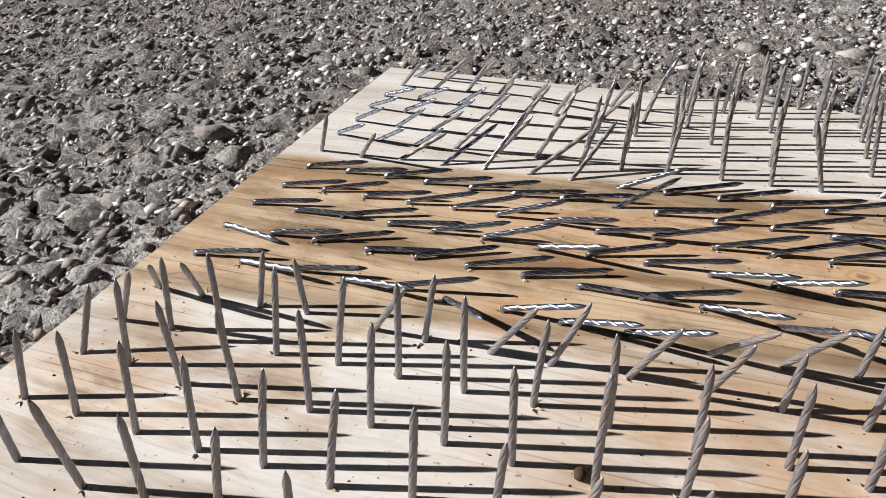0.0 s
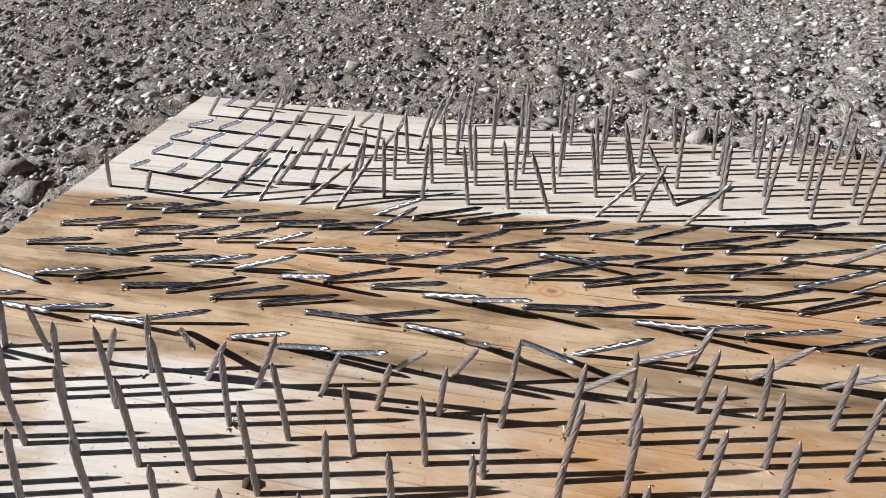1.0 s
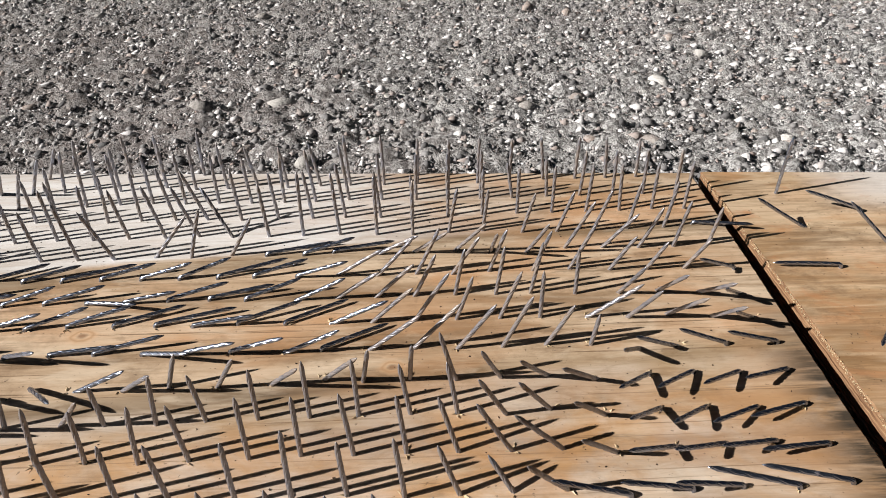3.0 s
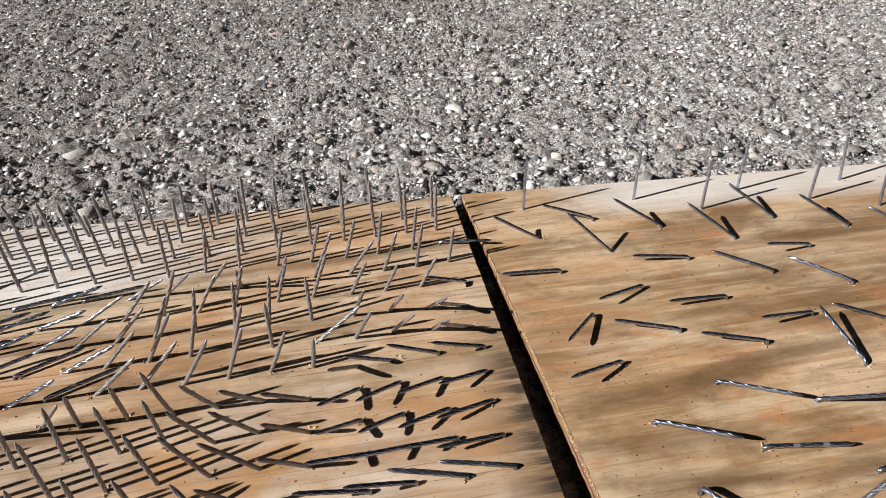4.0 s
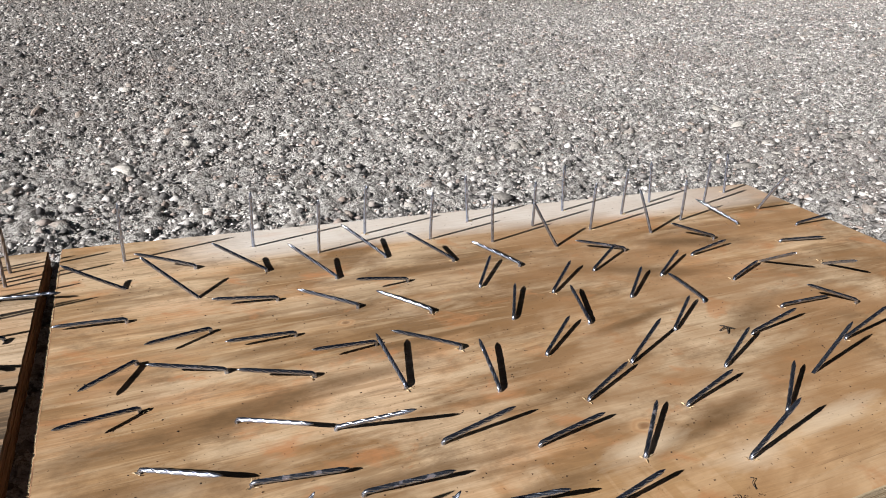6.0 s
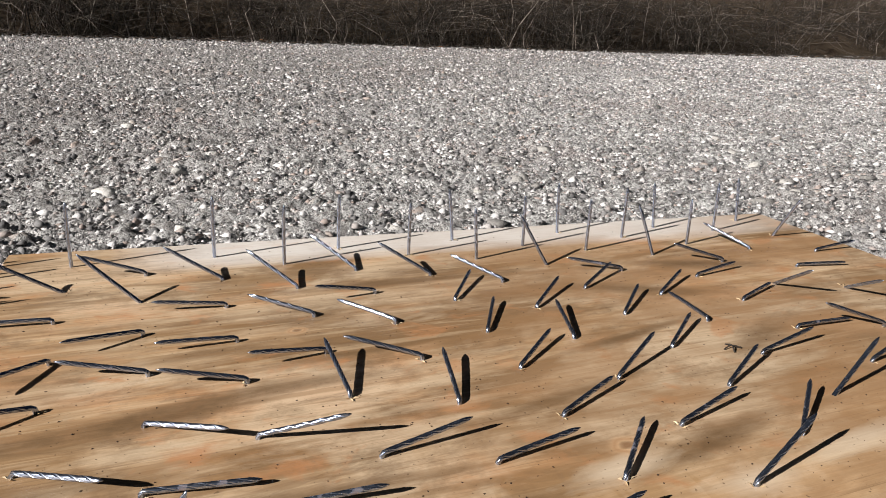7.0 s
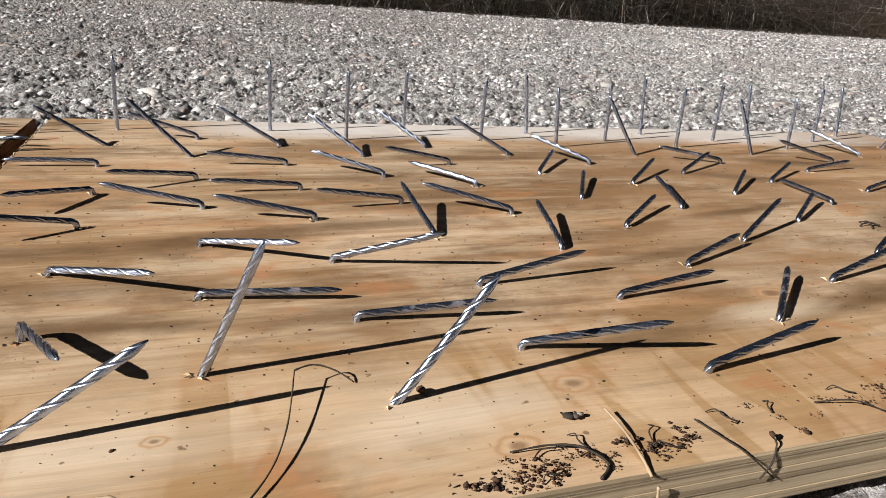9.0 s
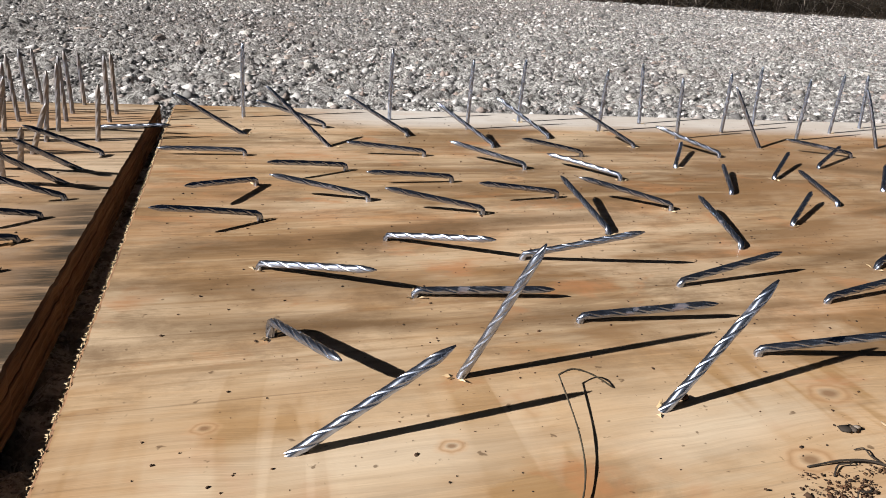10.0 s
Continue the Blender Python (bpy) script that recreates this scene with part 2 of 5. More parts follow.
def plank_studded():
    """Pine panel with pale sapwood along both sides and a brown heart."""
    n = Nodes("banded_pine", 0.62)
    wave, streak, fibre, ring = grain(n, 5.3)
    x, y, _ = n.split()
    heart = n.ramp(streak, (0.36, (0.30, 0.195, 0.115)), (0.47, (0.56, 0.41, 0.275)), (0.58, (0.69, 0.53, 0.375)))
    sap = n.ramp(streak, (0.32, (0.62, 0.57, 0.525)), (0.46, (0.75, 0.725, 0.705)), (0.62, (0.82, 0.81, 0.80)))
    wob = n.math("MULTIPLY", n.math("SUBTRACT", wave, 0.5), 0.04)
    low = n.math("ADD", n.math("MULTIPLY_ADD", x, -0.09, y), wob)
    high = n.math("ADD", n.math("MULTIPLY_ADD", x, -0.105, y), wob)
    low_in = n.ramp(n.math("MULTIPLY", low, -1.0), (0.203, 0.0), (0.213, 1.0))
    high_in = n.ramp(n.math("ADD", high, 0.5), (0.503, 0.0), (0.513, 1.0))
    away = n.math("MULTIPLY", x, -1.0)
    low_in = n.math("MULTIPLY", low_in, n.ramp(away, (0.35, 0.4), (0.85, 1.0)))
    high_in = n.math("MULTIPLY", high_in, n.ramp(away, (0.16, 0.0), (0.42, 1.0)))
    pale = n.math("MAXIMUM", low_in, high_in)
    blotch = n.noise(n.scaled((4, 9, 1), move=(3, 5, 0)), 1.0, 4, 0.6, 1.0)
    pale = n.math("MULTIPLY", pale, n.math("MAXIMUM", high_in, n.ramp(blotch, (0.38, 0.35), (0.50, 1.0))))
    c = n.mix(pale, heart, sap)
    c = n.mix(n.math("MULTIPLY", n.ramp(ring, (0.6, 0.0), (0.94, 1.0), (1.0, 0.0)), n.ramp(blotch, (0.4, 0.22), (0.56, 0.03))), c, (0.42, 0.25, 0.12))
    warm = n.noise(n.scaled((5, 12, 1), move=(1, 8, 0)), 1.0, 3, 0.5, 0.8)
    c = n.mix(n.math("MULTIPLY", n.ramp(warm, (0.52, 0.0), (0.66, 0.6)), n.math("MULTIPLY_ADD", pale, -0.85, 1.0)), c, (0.56, 0.28, 0.12))
    grime = n.noise(n.scaled((6, 22, 1), move=(6, 2, 0), turn=0.1), 1.0, 6, 0.68, 1.6)
    c = n.mix(n.math("MULTIPLY", n.ramp(grime, (0.56, 0.0), (0.67, 0.75)), n.math("MULTIPLY_ADD", pale, -0.8, 1.0)), c, (0.17, 0.115, 0.07))
    stain = n.noise(n.scaled((6, 7, 1), move=(4, 9, 0)), 1.0, 6, 0.65, 0.6)
    front = n.math("MULTIPLY", n.ramp(n.math("MULTIPLY", low, -1.0), (0.205, 0.0), (0.255, 1.0)), n.ramp(away, (0.66, 1.0), (0.86, 0.0)))
    belt = n.math("MULTIPLY", n.ramp(n.math("MULTIPLY", low, -1.0), (0.175, 0.0), (0.205, 1.0), (0.235, 0.6), (0.27, 0.0)), n.ramp(away, (0.68, 1.0), (0.80, 0.0)))
    c = n.mix(n.math("MULTIPLY", belt, n.ramp(blotch, (0.34, 0.85), (0.60, 0.35))), c, (0.30, 0.20, 0.10))
    c = n.mix(n.math("MULTIPLY", front, n.ramp(stain, (0.42, 0.0), (0.58, 0.85))), c, (0.54, 0.30, 0.125))
    seam = n.math("MULTIPLY", n.ramp(n.math("ADD", high, 0.5), (0.468, 0.0), (0.488, 1.0), (0.501, 0.7), (0.509, 0.0)), n.ramp(streak, (0.35, 1.0), (0.62, 0.3)))
    c = n.mix(n.math("MULTIPLY", seam, 0.92), c, (0.16, 0.13, 0.085))
    # Dark line along the lifted veneer edge: the crack's shade painted into the colour.
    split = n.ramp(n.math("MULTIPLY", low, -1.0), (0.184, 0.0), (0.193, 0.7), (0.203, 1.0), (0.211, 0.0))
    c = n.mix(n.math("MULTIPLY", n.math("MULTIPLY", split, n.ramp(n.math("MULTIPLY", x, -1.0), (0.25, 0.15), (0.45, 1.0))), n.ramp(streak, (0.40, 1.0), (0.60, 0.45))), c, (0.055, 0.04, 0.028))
    thread = n.noise(n.scaled((6, 130, 1), move=(2, 0, 0), turn=0.08), 1.0, 8, 0.7, 0.3)
    c = n.mix(n.math("MULTIPLY", n.math("MULTIPLY", n.ramp(thread, (0.40, 0.45), (0.52, 0.0)), n.ramp(grime, (0.40, 0.35), (0.58, 1.0))), n.math("MULTIPLY_ADD", pale, -0.75, 1.0)), c, (0.24, 0.15, 0.075))
    soil = n.noise(n.scaled((14, 22, 1), move=(1, 6, 0)), 1.0, 9, 0.74)
    c = n.mix(n.math("MULTIPLY", n.ramp(soil, (0.50, 0.0), (0.66, 0.6)), n.math("MULTIPLY_ADD", pale, -0.75, 1.0)), c, (0.19, 0.115, 0.06))
    crack = n.noise(n.scaled((3.2, 300, 1), move=(0, 3, 0), turn=0.08), 1.0, 4, 0.62, 0.2)
    c = n.mix(n.math("MULTIPLY", n.ramp(crack, (0.35, 0.8), (0.40, 0.0)), n.math("MULTIPLY_ADD", pale, -0.6, 1.0)), c, (0.15, 0.09, 0.045))
    bright = n.noise(n.scaled((9, 34, 1), move=(7, 7, 0)), 1.0, 6, 0.66, 0.4)
    c = n.mix(n.math("MULTIPLY", n.ramp(bright, (0.52, 0.0), (0.64, 0.45)), n.math("MULTIPLY_ADD", pale, -0.9, 1.0)), c, (0.78, 0.65, 0.50))
    side = n.noise(n.scaled((7, 16, 1), move=(5, 5, 0), turn=0.2), 1.0, 5, 0.62, 0.5)
    c = n.mix(n.math("MULTIPLY", n.ramp(away, (0.30, 1.0), (0.60, 0.0)), n.ramp(side, (0.46, 0.0), (0.62, 0.5))), c, (0.42, 0.23, 0.11))
    c = knots(n, c, [(-0.625, -0.165, 0.009), (-0.36, -0.215, 0.008)])
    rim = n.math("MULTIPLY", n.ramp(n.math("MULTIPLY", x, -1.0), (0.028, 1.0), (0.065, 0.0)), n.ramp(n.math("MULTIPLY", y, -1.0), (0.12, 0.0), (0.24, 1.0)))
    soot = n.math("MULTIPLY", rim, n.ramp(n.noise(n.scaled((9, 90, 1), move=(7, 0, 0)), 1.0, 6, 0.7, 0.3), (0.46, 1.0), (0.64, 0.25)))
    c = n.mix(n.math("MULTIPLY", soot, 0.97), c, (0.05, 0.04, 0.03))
    edge = n.math("MULTIPLY_ADD", y, -0.01, x)
    tar = n.math("MULTIPLY", n.ramp(n.math("MULTIPLY", edge, -1.0), (1.035, 0.0), (1.085, 1.0)), n.ramp(streak, (0.38, 1.0), (0.58, 0.0)))
    c = n.mix(n.math("MULTIPLY", tar, 0.8), c, (0.10, 0.085, 0.07))
    c = n.mix(n.ramp(fibre, (0.25, 0.18), (0.55, 0.0)), c, (0.30, 0.20, 0.12))
    dirt = n.noise(n.scaled((1, 1, 1)), 240, 2)
    c = n.mix(n.ramp(dirt, (0.67, 0.0), (0.73, 0.6)), c, (0.12, 0.08, 0.05))
    n.bump(n.math("ADD", n.math("MULTIPLY", fibre, 0.5), streak), 0.35, 0.0015)
    return n.done(c, n.ramp(streak, (0.3, 0.48), (0.7, 0.7)))


def end_wood():
    n = Nodes("sawn_edge", 0.8)
    s = n.noise(n.scaled((25, 25, 520)), 1.0, 4, 0.6)
    n.bump(s, 0.2, 0.001)
    # Brown of the side edges, darkened to stand in for shade in the gap.
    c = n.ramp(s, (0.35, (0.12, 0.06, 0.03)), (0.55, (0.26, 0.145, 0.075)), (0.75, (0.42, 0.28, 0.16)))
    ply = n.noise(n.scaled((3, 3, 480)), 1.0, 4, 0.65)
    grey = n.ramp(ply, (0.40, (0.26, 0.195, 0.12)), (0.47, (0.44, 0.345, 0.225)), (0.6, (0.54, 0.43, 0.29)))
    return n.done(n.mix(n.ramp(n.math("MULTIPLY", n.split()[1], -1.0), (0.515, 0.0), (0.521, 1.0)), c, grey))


def zinc(name, dust, tone=1.0):
    """Galvanised steel, dulled by dust and spots of rust."""
    n = Nodes(name, 0.36, 1.0)
    a = n.noise(n.scaled((1, 1, 1)), 260, 4, 0.6)
    b = n.noise(n.scaled((1, 1, 1)), 70, 3, 0.6)
    # Zinc grey, tinted blue to stand in for the sky's reflection.
    c = n.ramp(a, (0.3, (0.30 * tone, 0.36 * tone, 0.50 * tone)), (0.55, (0.42 * tone, 0.48 * tone, 0.62 * tone)), (0.8, (0.58 * tone, 0.64 * tone, 0.76 * tone)))
    dull = n.math("MULTIPLY", n.ramp(b, (0.35, 0.35), (0.65, 1.0)), dust)
    c = n.mix(dull, c, (0.25, 0.185, 0.12))
    rust = n.math("MULTIPLY", n.ramp(n.math("ADD", b, n.math("MULTIPLY", n.each(), 0.16)), (0.76, 0.0), (0.84, 1.0)), 0.5)
    c = n.mix(rust, c, (0.20, 0.095, 0.04))
    n.put(n.bsdf.inputs["Metallic"], n.math("SUBTRACT", 1.0, n.math("MAXIMUM", dull, rust), clamp=True))
    n.bump(a, 0.12, 0.0004)
    return n.done(c, n.math("MULTIPLY_ADD", dull, 0.34, 0.24))


def earth():
    """Grey grit, trodden firm, of sand and fine stone, paler where brighter sunlight is coloured in."""
    n = Nodes("grit", 0.95)
    fine = n.noise(n.scaled((1, 1, 1)), 420, 4, 0.7)
    grain_ = n.noise(n.scaled((1, 1, 1), move=(3, 1, 0)), 130, 5, 0.7, 0.4)
    mid = n.noise(n.scaled((1, 1, 1)), 38, 5, 0.62)
    wide = n.noise(n.scaled((1, 1, 1)), 1.1, 4, 0.55)
    c = n.ramp(grain_, (0.40, (0.34, 0.33, 0.33)), (0.48, (0.76, 0.75, 0.755)), (0.57, (0.90, 0.895, 0.90)))
    # Low spots of the grit coloured dark, standing in for shadow between stones.
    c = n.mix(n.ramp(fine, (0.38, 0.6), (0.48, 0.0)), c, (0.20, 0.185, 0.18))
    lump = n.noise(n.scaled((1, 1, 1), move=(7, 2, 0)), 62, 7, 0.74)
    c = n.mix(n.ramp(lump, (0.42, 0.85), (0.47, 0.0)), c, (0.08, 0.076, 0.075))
    tone = n.tree.nodes.new("ShaderNodeSeparateColor")
    n.put(tone.inputs[0], n.cells(n.scaled((1, 1, 1), move=(0.3, 0.7, 0)), 95, "Color"))
    c = n.mix(n.ramp(tone.outputs[0], (0.70, 0.0), (0.74, 0.6)), c, n.ramp(tone.outputs[1], (0.0, (0.13, 0.12, 0.12)), (0.6, (0.30, 0.27, 0.26)), (1.0, (0.6, 0.585, 0.57))))
    c = n.mix(n.ramp(wide, (0.48, 0.0), (0.66, 0.4)), c, (0.40, 0.33, 0.32))
    # Darker to the left and far off: uneven sunlight put into the colour.
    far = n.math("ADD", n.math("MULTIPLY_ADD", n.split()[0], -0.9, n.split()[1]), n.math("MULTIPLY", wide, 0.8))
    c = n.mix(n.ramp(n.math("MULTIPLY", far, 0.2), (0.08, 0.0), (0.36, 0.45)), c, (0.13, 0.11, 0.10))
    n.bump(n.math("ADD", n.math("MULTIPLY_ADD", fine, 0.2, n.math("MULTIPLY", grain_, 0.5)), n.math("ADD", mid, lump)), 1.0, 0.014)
    return n.done(c)


def stone():
    n = Nodes("gravel", 0.9)
    r = n.island()
    fine = n.noise(n.scaled((1, 1, 1)), 330, 4, 0.65)
    c = n.ramp(r, (0.0, (0.085, 0.085, 0.09)), (0.30, (0.20, 0.195, 0.20)), (0.50, (0.31, 0.305, 0.31)), (0.60, (0.34, 0.275, 0.25)), (0.72, (0.52, 0.51, 0.52)), (1.0, (0.84, 0.83, 0.835)))
    c = n.mix(n.ramp(fine, (0.36, 0.4), (0.52, 0.0)), c, (0.16, 0.155, 0.155))
    n.bump(fine, 0.5, 0.002)
    return n.done(c)


def lump_stone():
    """The larger stones, darker than the grit round them."""
    n = Nodes("dark_stone", 0.9)
    fine = n.noise(n.scaled((1, 1, 1)), 200, 5, 0.65)
    c = n.ramp(n.island(), (0.0, (0.09, 0.09, 0.09)), (0.40, (0.22, 0.21, 0.205)), (0.58, (0.34, 0.27, 0.24)), (0.76, (0.32, 0.31, 0.30)), (0.94, (0.46, 0.445, 0.43)), (1.0, (0.72, 0.70, 0.68)))
    c = n.mix(n.ramp(fine, (0.4, 0.0), (0.62, 0.5)), c, (0.5, 0.48, 0.46))
    n.bump(fine, 0.8, 0.004)
    return n.done(c)


def dry(name, *stops, rough=0.85):
    """Dead plant matter, each stem of its own tone."""
    n = Nodes(name, rough)
    f = n.noise(n.scaled((1, 1, 1)), 60, 3)
    c = n.ramp(n.island(), *stops)
    c = n.mix(n.ramp(f, (0.4, 0.35), (0.6, 0.0)), c, (0.04, 0.03, 0.02))
    return n.done(c)


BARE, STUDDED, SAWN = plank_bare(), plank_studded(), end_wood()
BRIGHT, WORN, DULL = zinc("zinc", 0.03), zinc("worn_zinc", 0.04, 0.72), zinc("dusty_zinc", 0.75, 0.7)
GRIT, GRAVEL, LUMP = earth(), stone(), lump_stone()
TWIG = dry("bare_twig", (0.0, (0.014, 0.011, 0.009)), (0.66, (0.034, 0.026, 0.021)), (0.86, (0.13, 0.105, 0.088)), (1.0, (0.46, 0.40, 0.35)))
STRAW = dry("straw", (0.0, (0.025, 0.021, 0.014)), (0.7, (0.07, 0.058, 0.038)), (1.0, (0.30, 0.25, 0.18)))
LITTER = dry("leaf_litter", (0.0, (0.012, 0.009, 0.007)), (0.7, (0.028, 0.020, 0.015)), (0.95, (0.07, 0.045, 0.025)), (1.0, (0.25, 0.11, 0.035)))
PALE = dry("pale_straw", (0.0, (0.34, 0.25, 0.16)), (1.0, (0.5, 0.38, 0.26)))
CHIP = dry("wood_chip", (0.0, (0.50, 0.36, 0.2)), (1.0, (0.72, 0.58, 0.38)), rough=0.8)
BRAMBLE = dry("bramble", (0.0, (0.03, 0.025, 0.02)), (0.65, (0.09, 0.075, 0.066)), (1.0, (0.42, 0.37, 0.33)))
CRUMB = dry("dark_crumb", (0.0, (0.025, 0.013, 0.007)), (0.8, (0.08, 0.038, 0.018)), (1.0, (0.2, 0.10, 0.05)))


# ---- helpers for building ----
def solid(name, verts, faces, material, smooth=False):
    me = bpy.data.meshes.new(name)
    me.from_pydata([tuple(v) for v in verts], [], [tuple(f) for f in faces])
    me.materials.append(material)
    if smooth:
        me.shade_smooth()
    return me


def soup(name, verts, faces, material):
    """A mesh of very many triangles from arrays."""
    me = bpy.data.meshes.new(name)
    me.vertices.add(len(verts))
    me.vertices.foreach_set("co", np.asarray(verts, np.float32).ravel())
    count = len(faces)
    side = faces.shape[1]
    me.loops.add(count * side)
    me.loops.foreach_set("vertex_index", np.asarray(faces, np.int32).ravel())
    me.polygons.add(count)
    me.polygons.foreach_set("loop_start", np.arange(0, count * side, side, dtype=np.int32))
    me.update(calc_edges=True)
    me.validate()
    me.materials.append(material)
    return me


def tube(points, radii, sides=6):
    """Rings of a round stem along points: vertices and faces."""
    pts = [Vector(p) for p in points]
    verts, faces = [], []
    side = Vector((0.31, 0.87, 0.38))
    for k, p in enumerate(pts):
        d = (pts[min(k + 1, len(pts) - 1)] - pts[max(k - 1, 0)]).normalized()
        u = d.cross(side).normalized()
        w = d.cross(u)
        for s in range(sides):
            a = math.tau * s / sides
            verts.append(p + radii[k] * (math.cos(a) * u + math.sin(a) * w))
    for k in range(len(pts) - 1):
        for s in range(sides):
            a, b = k * sides + s, k * sides + (s + 1) % sides
            faces.append((a, b, b + sides, a + sides))
    faces.append(tuple(range(sides))[::-1])
    faces.append(tuple(range((len(pts) - 1) * sides, len(pts) * sides)))
    return verts, faces


def rolling(x, y):
    """Small unevenness of the ground, in metres."""
    z = 0.0035 * np.sin(9.1 * x + 1.3 * np.sin(5.3 * y)) * np.sin(7.7 * y + 2.1 * np.sin(4.1 * x))
    z = z + 0.0022 * np.sin(31 * x + 2.0 * np.sin(17 * y)) * np.sin(27 * y + 1.7 * np.sin(23 * x))
    z = z + 0.0014 * np.sin(83 * x + 2.3 * np.sin(51 * y)) * np.sin(77 * y + 2.1 * np.sin(61 * x))
    return z


GROUND = -0.031
LEFT_RIM = [(-1.088, -0.54), (-0.026, -0.54), (-0.012, 0.098), (-1.078, 0.152)]
RIGHT_RIM = [(0.0, -0.524), (0.998, -0.524), (1.003, 0.040), (0.001, 0.100)]


def under_boards(x, y, margin=0.0):
    left = (x > -1.084 - margin) & (x < -0.01 + margin) & (y > -0.54 - margin) & (y < 0.0975 - 0.051 * x + margin)
    right = (x > -0.01 - margin) & (x < 1.002 + margin) & (y > -0.524 - margin) & (y < 0.100 - 0.060 * x + margin)
    return left | right


# ---- ground ----
rng = np.random.default_rng(11)


def spread(dense_from, dense_to, step, reach):
    core = np.arange(dense_from, dense_to + step / 2, step)
    out = [dense_to]
    while out[-1] < reach:
        out.append(out[-1] + max(step, 0.22 * (out[-1] - dense_to) + step))
    low = [dense_from]
    while low[-1] > -reach:
        low.append(low[-1] - max(step, 0.22 * (dense_from - low[-1]) + step))
    return np.concatenate([low[:0:-1], core, out[1:]])


gx, gy = spread(-2.4, 2.8, 0.0115, 90), spread(-0.8, 4.4, 0.0115, 90)
mx, my = np.meshgrid(gx, gy)
dense = np.clip(1 - np.maximum(np.maximum(-2.4 - mx, mx - 2.8), np.maximum(-0.8 - my, my - 4.4)) / 0.05, 0, 1)
mz = GROUND + rolling(mx, my) + dense * rng.normal(0, 0.0045, mx.shape)
mz = mz + dense * 0.004 * np.sin(47 * mx + 3 * np.sin(29 * my)) * np.sin(43 * my + 3 * np.sin(37 * mx))
mz = np.where(under_boards(mx, my, 0.02), np.minimum(mz, -0.0285), mz)
mz = np.where(under_boards(mx, my, -0.03) & (np.abs(mx) < 0.2), -0.075, mz)
cols, rows_n = len(gx), len(gy)
ids = np.arange(cols * rows_n).reshape(rows_n, cols)
quads = np.stack([ids[:-1, :-1], ids[:-1, 1:], ids[1:, 1:], ids[1:, :-1]], -1).reshape(-1, 4)
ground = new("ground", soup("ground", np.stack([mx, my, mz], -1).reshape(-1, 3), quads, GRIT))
ground.data.shade_smooth()
tagged(ground, "grey gravelly ground of trodden sand and grit", "ground", kind="structure")

PHI = (1 + 5 ** 0.5) / 2
ICO = np.array([(-1, PHI, 0), (1, PHI, 0), (-1, -PHI, 0), (1, -PHI, 0), (0, -1, PHI), (0, 1, PHI), (0, -1, -PHI), (0, 1, -PHI), (PHI, 0, -1), (PHI, 0, 1), (-PHI, 0, -1), (-PHI, 0, 1)]) / math.hypot(1, PHI)
ICO_FACES = np.array([(0, 11, 5), (0, 5, 1), (0, 1, 7), (0, 7, 10), (0, 10, 11), (1, 5, 9), (5, 11, 4), (11, 10, 2), (10, 7, 6), (7, 1, 8), (3, 9, 4), (3, 4, 2), (3, 2, 6), (3, 6, 8), (3, 8, 9), (4, 9, 5), (2, 4, 11), (6, 2, 10), (8, 6, 7), (9, 8, 1)])


OCTA = np.array([(1, 0, 0), (-1, 0, 0), (0, 1, 0), (0, -1, 0), (0, 0, 1), (0, 0, -1)], float)
OCTA_FACES = np.array([(0, 2, 4), (2, 1, 4), (1, 3, 4), (3, 0, 4), (2, 0, 5), (1, 2, 5), (3, 1, 5), (0, 3, 5)])


def lumps(name, x, y, z, size, material, flat=0.62, rough=0.22, form=(ICO, ICO_FACES)):
    """Many broken lumps of stone or soil as one mesh."""
    n = len(x)
    shape, shape_faces = form
    v = shape[None] * (1 + rng.normal(0, rough, (n, len(shape), 1)))
    v = v * np.stack([1 + rng.normal(0, 0.22, n), 1 + rng.normal(0, 0.22, n), flat * (1 + rng.normal(0, 0.25, n))], -1)[:, None]
    a = rng.uniform(0, math.tau, n)
    c, s = np.cos(a)[:, None], np.sin(a)[:, None]
    v = np.stack([c * v[..., 0] - s * v[..., 1], s * v[..., 0] + c * v[..., 1], v[..., 2]], -1) * size[:, None, None]
    v = v + np.stack([x, y, z], -1)[:, None]
    f = shape_faces[None] + len(shape) * np.arange(n)[:, None, None]
    return soup(name, v.reshape(-1, 3), f.reshape(-1, 3), material)


def strew(count, x0, x1, y0, y1, low, high, power, sink):
    x, y = rng.uniform(x0, x1, count), rng.uniform(y0, y1, count)
    size = low + (high - low) * rng.random(count) ** power
    keep = ~under_boards(x, y, 0.004 + size * 0.8)
    x, y, size = x[keep], y[keep], size[keep]
    return x, y, GROUND + rolling(x, y) + size * sink, size


for name, args, label in (
    ("fine_gravel", (90000, -1.9, 2.3, -0.75, 1.4, 0.0012, 0.0040, 1.4, 0.40), "fine grey gravel strewn over the ground"),
    ("gravel", (100000, -2.3, 3.2, -0.8, 2.3, 0.0026, 0.0085, 2.4, 0.35), "grey and brownish gravel strewn over the ground"),
    ("coarse_gravel", (62000, -3.4, 7.5, 1.6, 5.25, 0.0045, 0.0125, 2.2, 0.30), "pale and dark gravel strewn over the farther ground"),
    ("pebbles", (6500, -3.4, 7.0, -0.6, 5.25, 0.006, 0.019, 2.6, 0.0), "larger grey and reddish pebbles half sunk in grit"),
):
    tagged(new(name, lumps(name, *strew(*args), LUMP if name == "pebbles" else GRAVEL, 0.6, 0.28, (ICO, ICO_FACES) if name == "pebbles" else (OCTA, OCTA_FACES))), label, "gravel", kind="stuff")


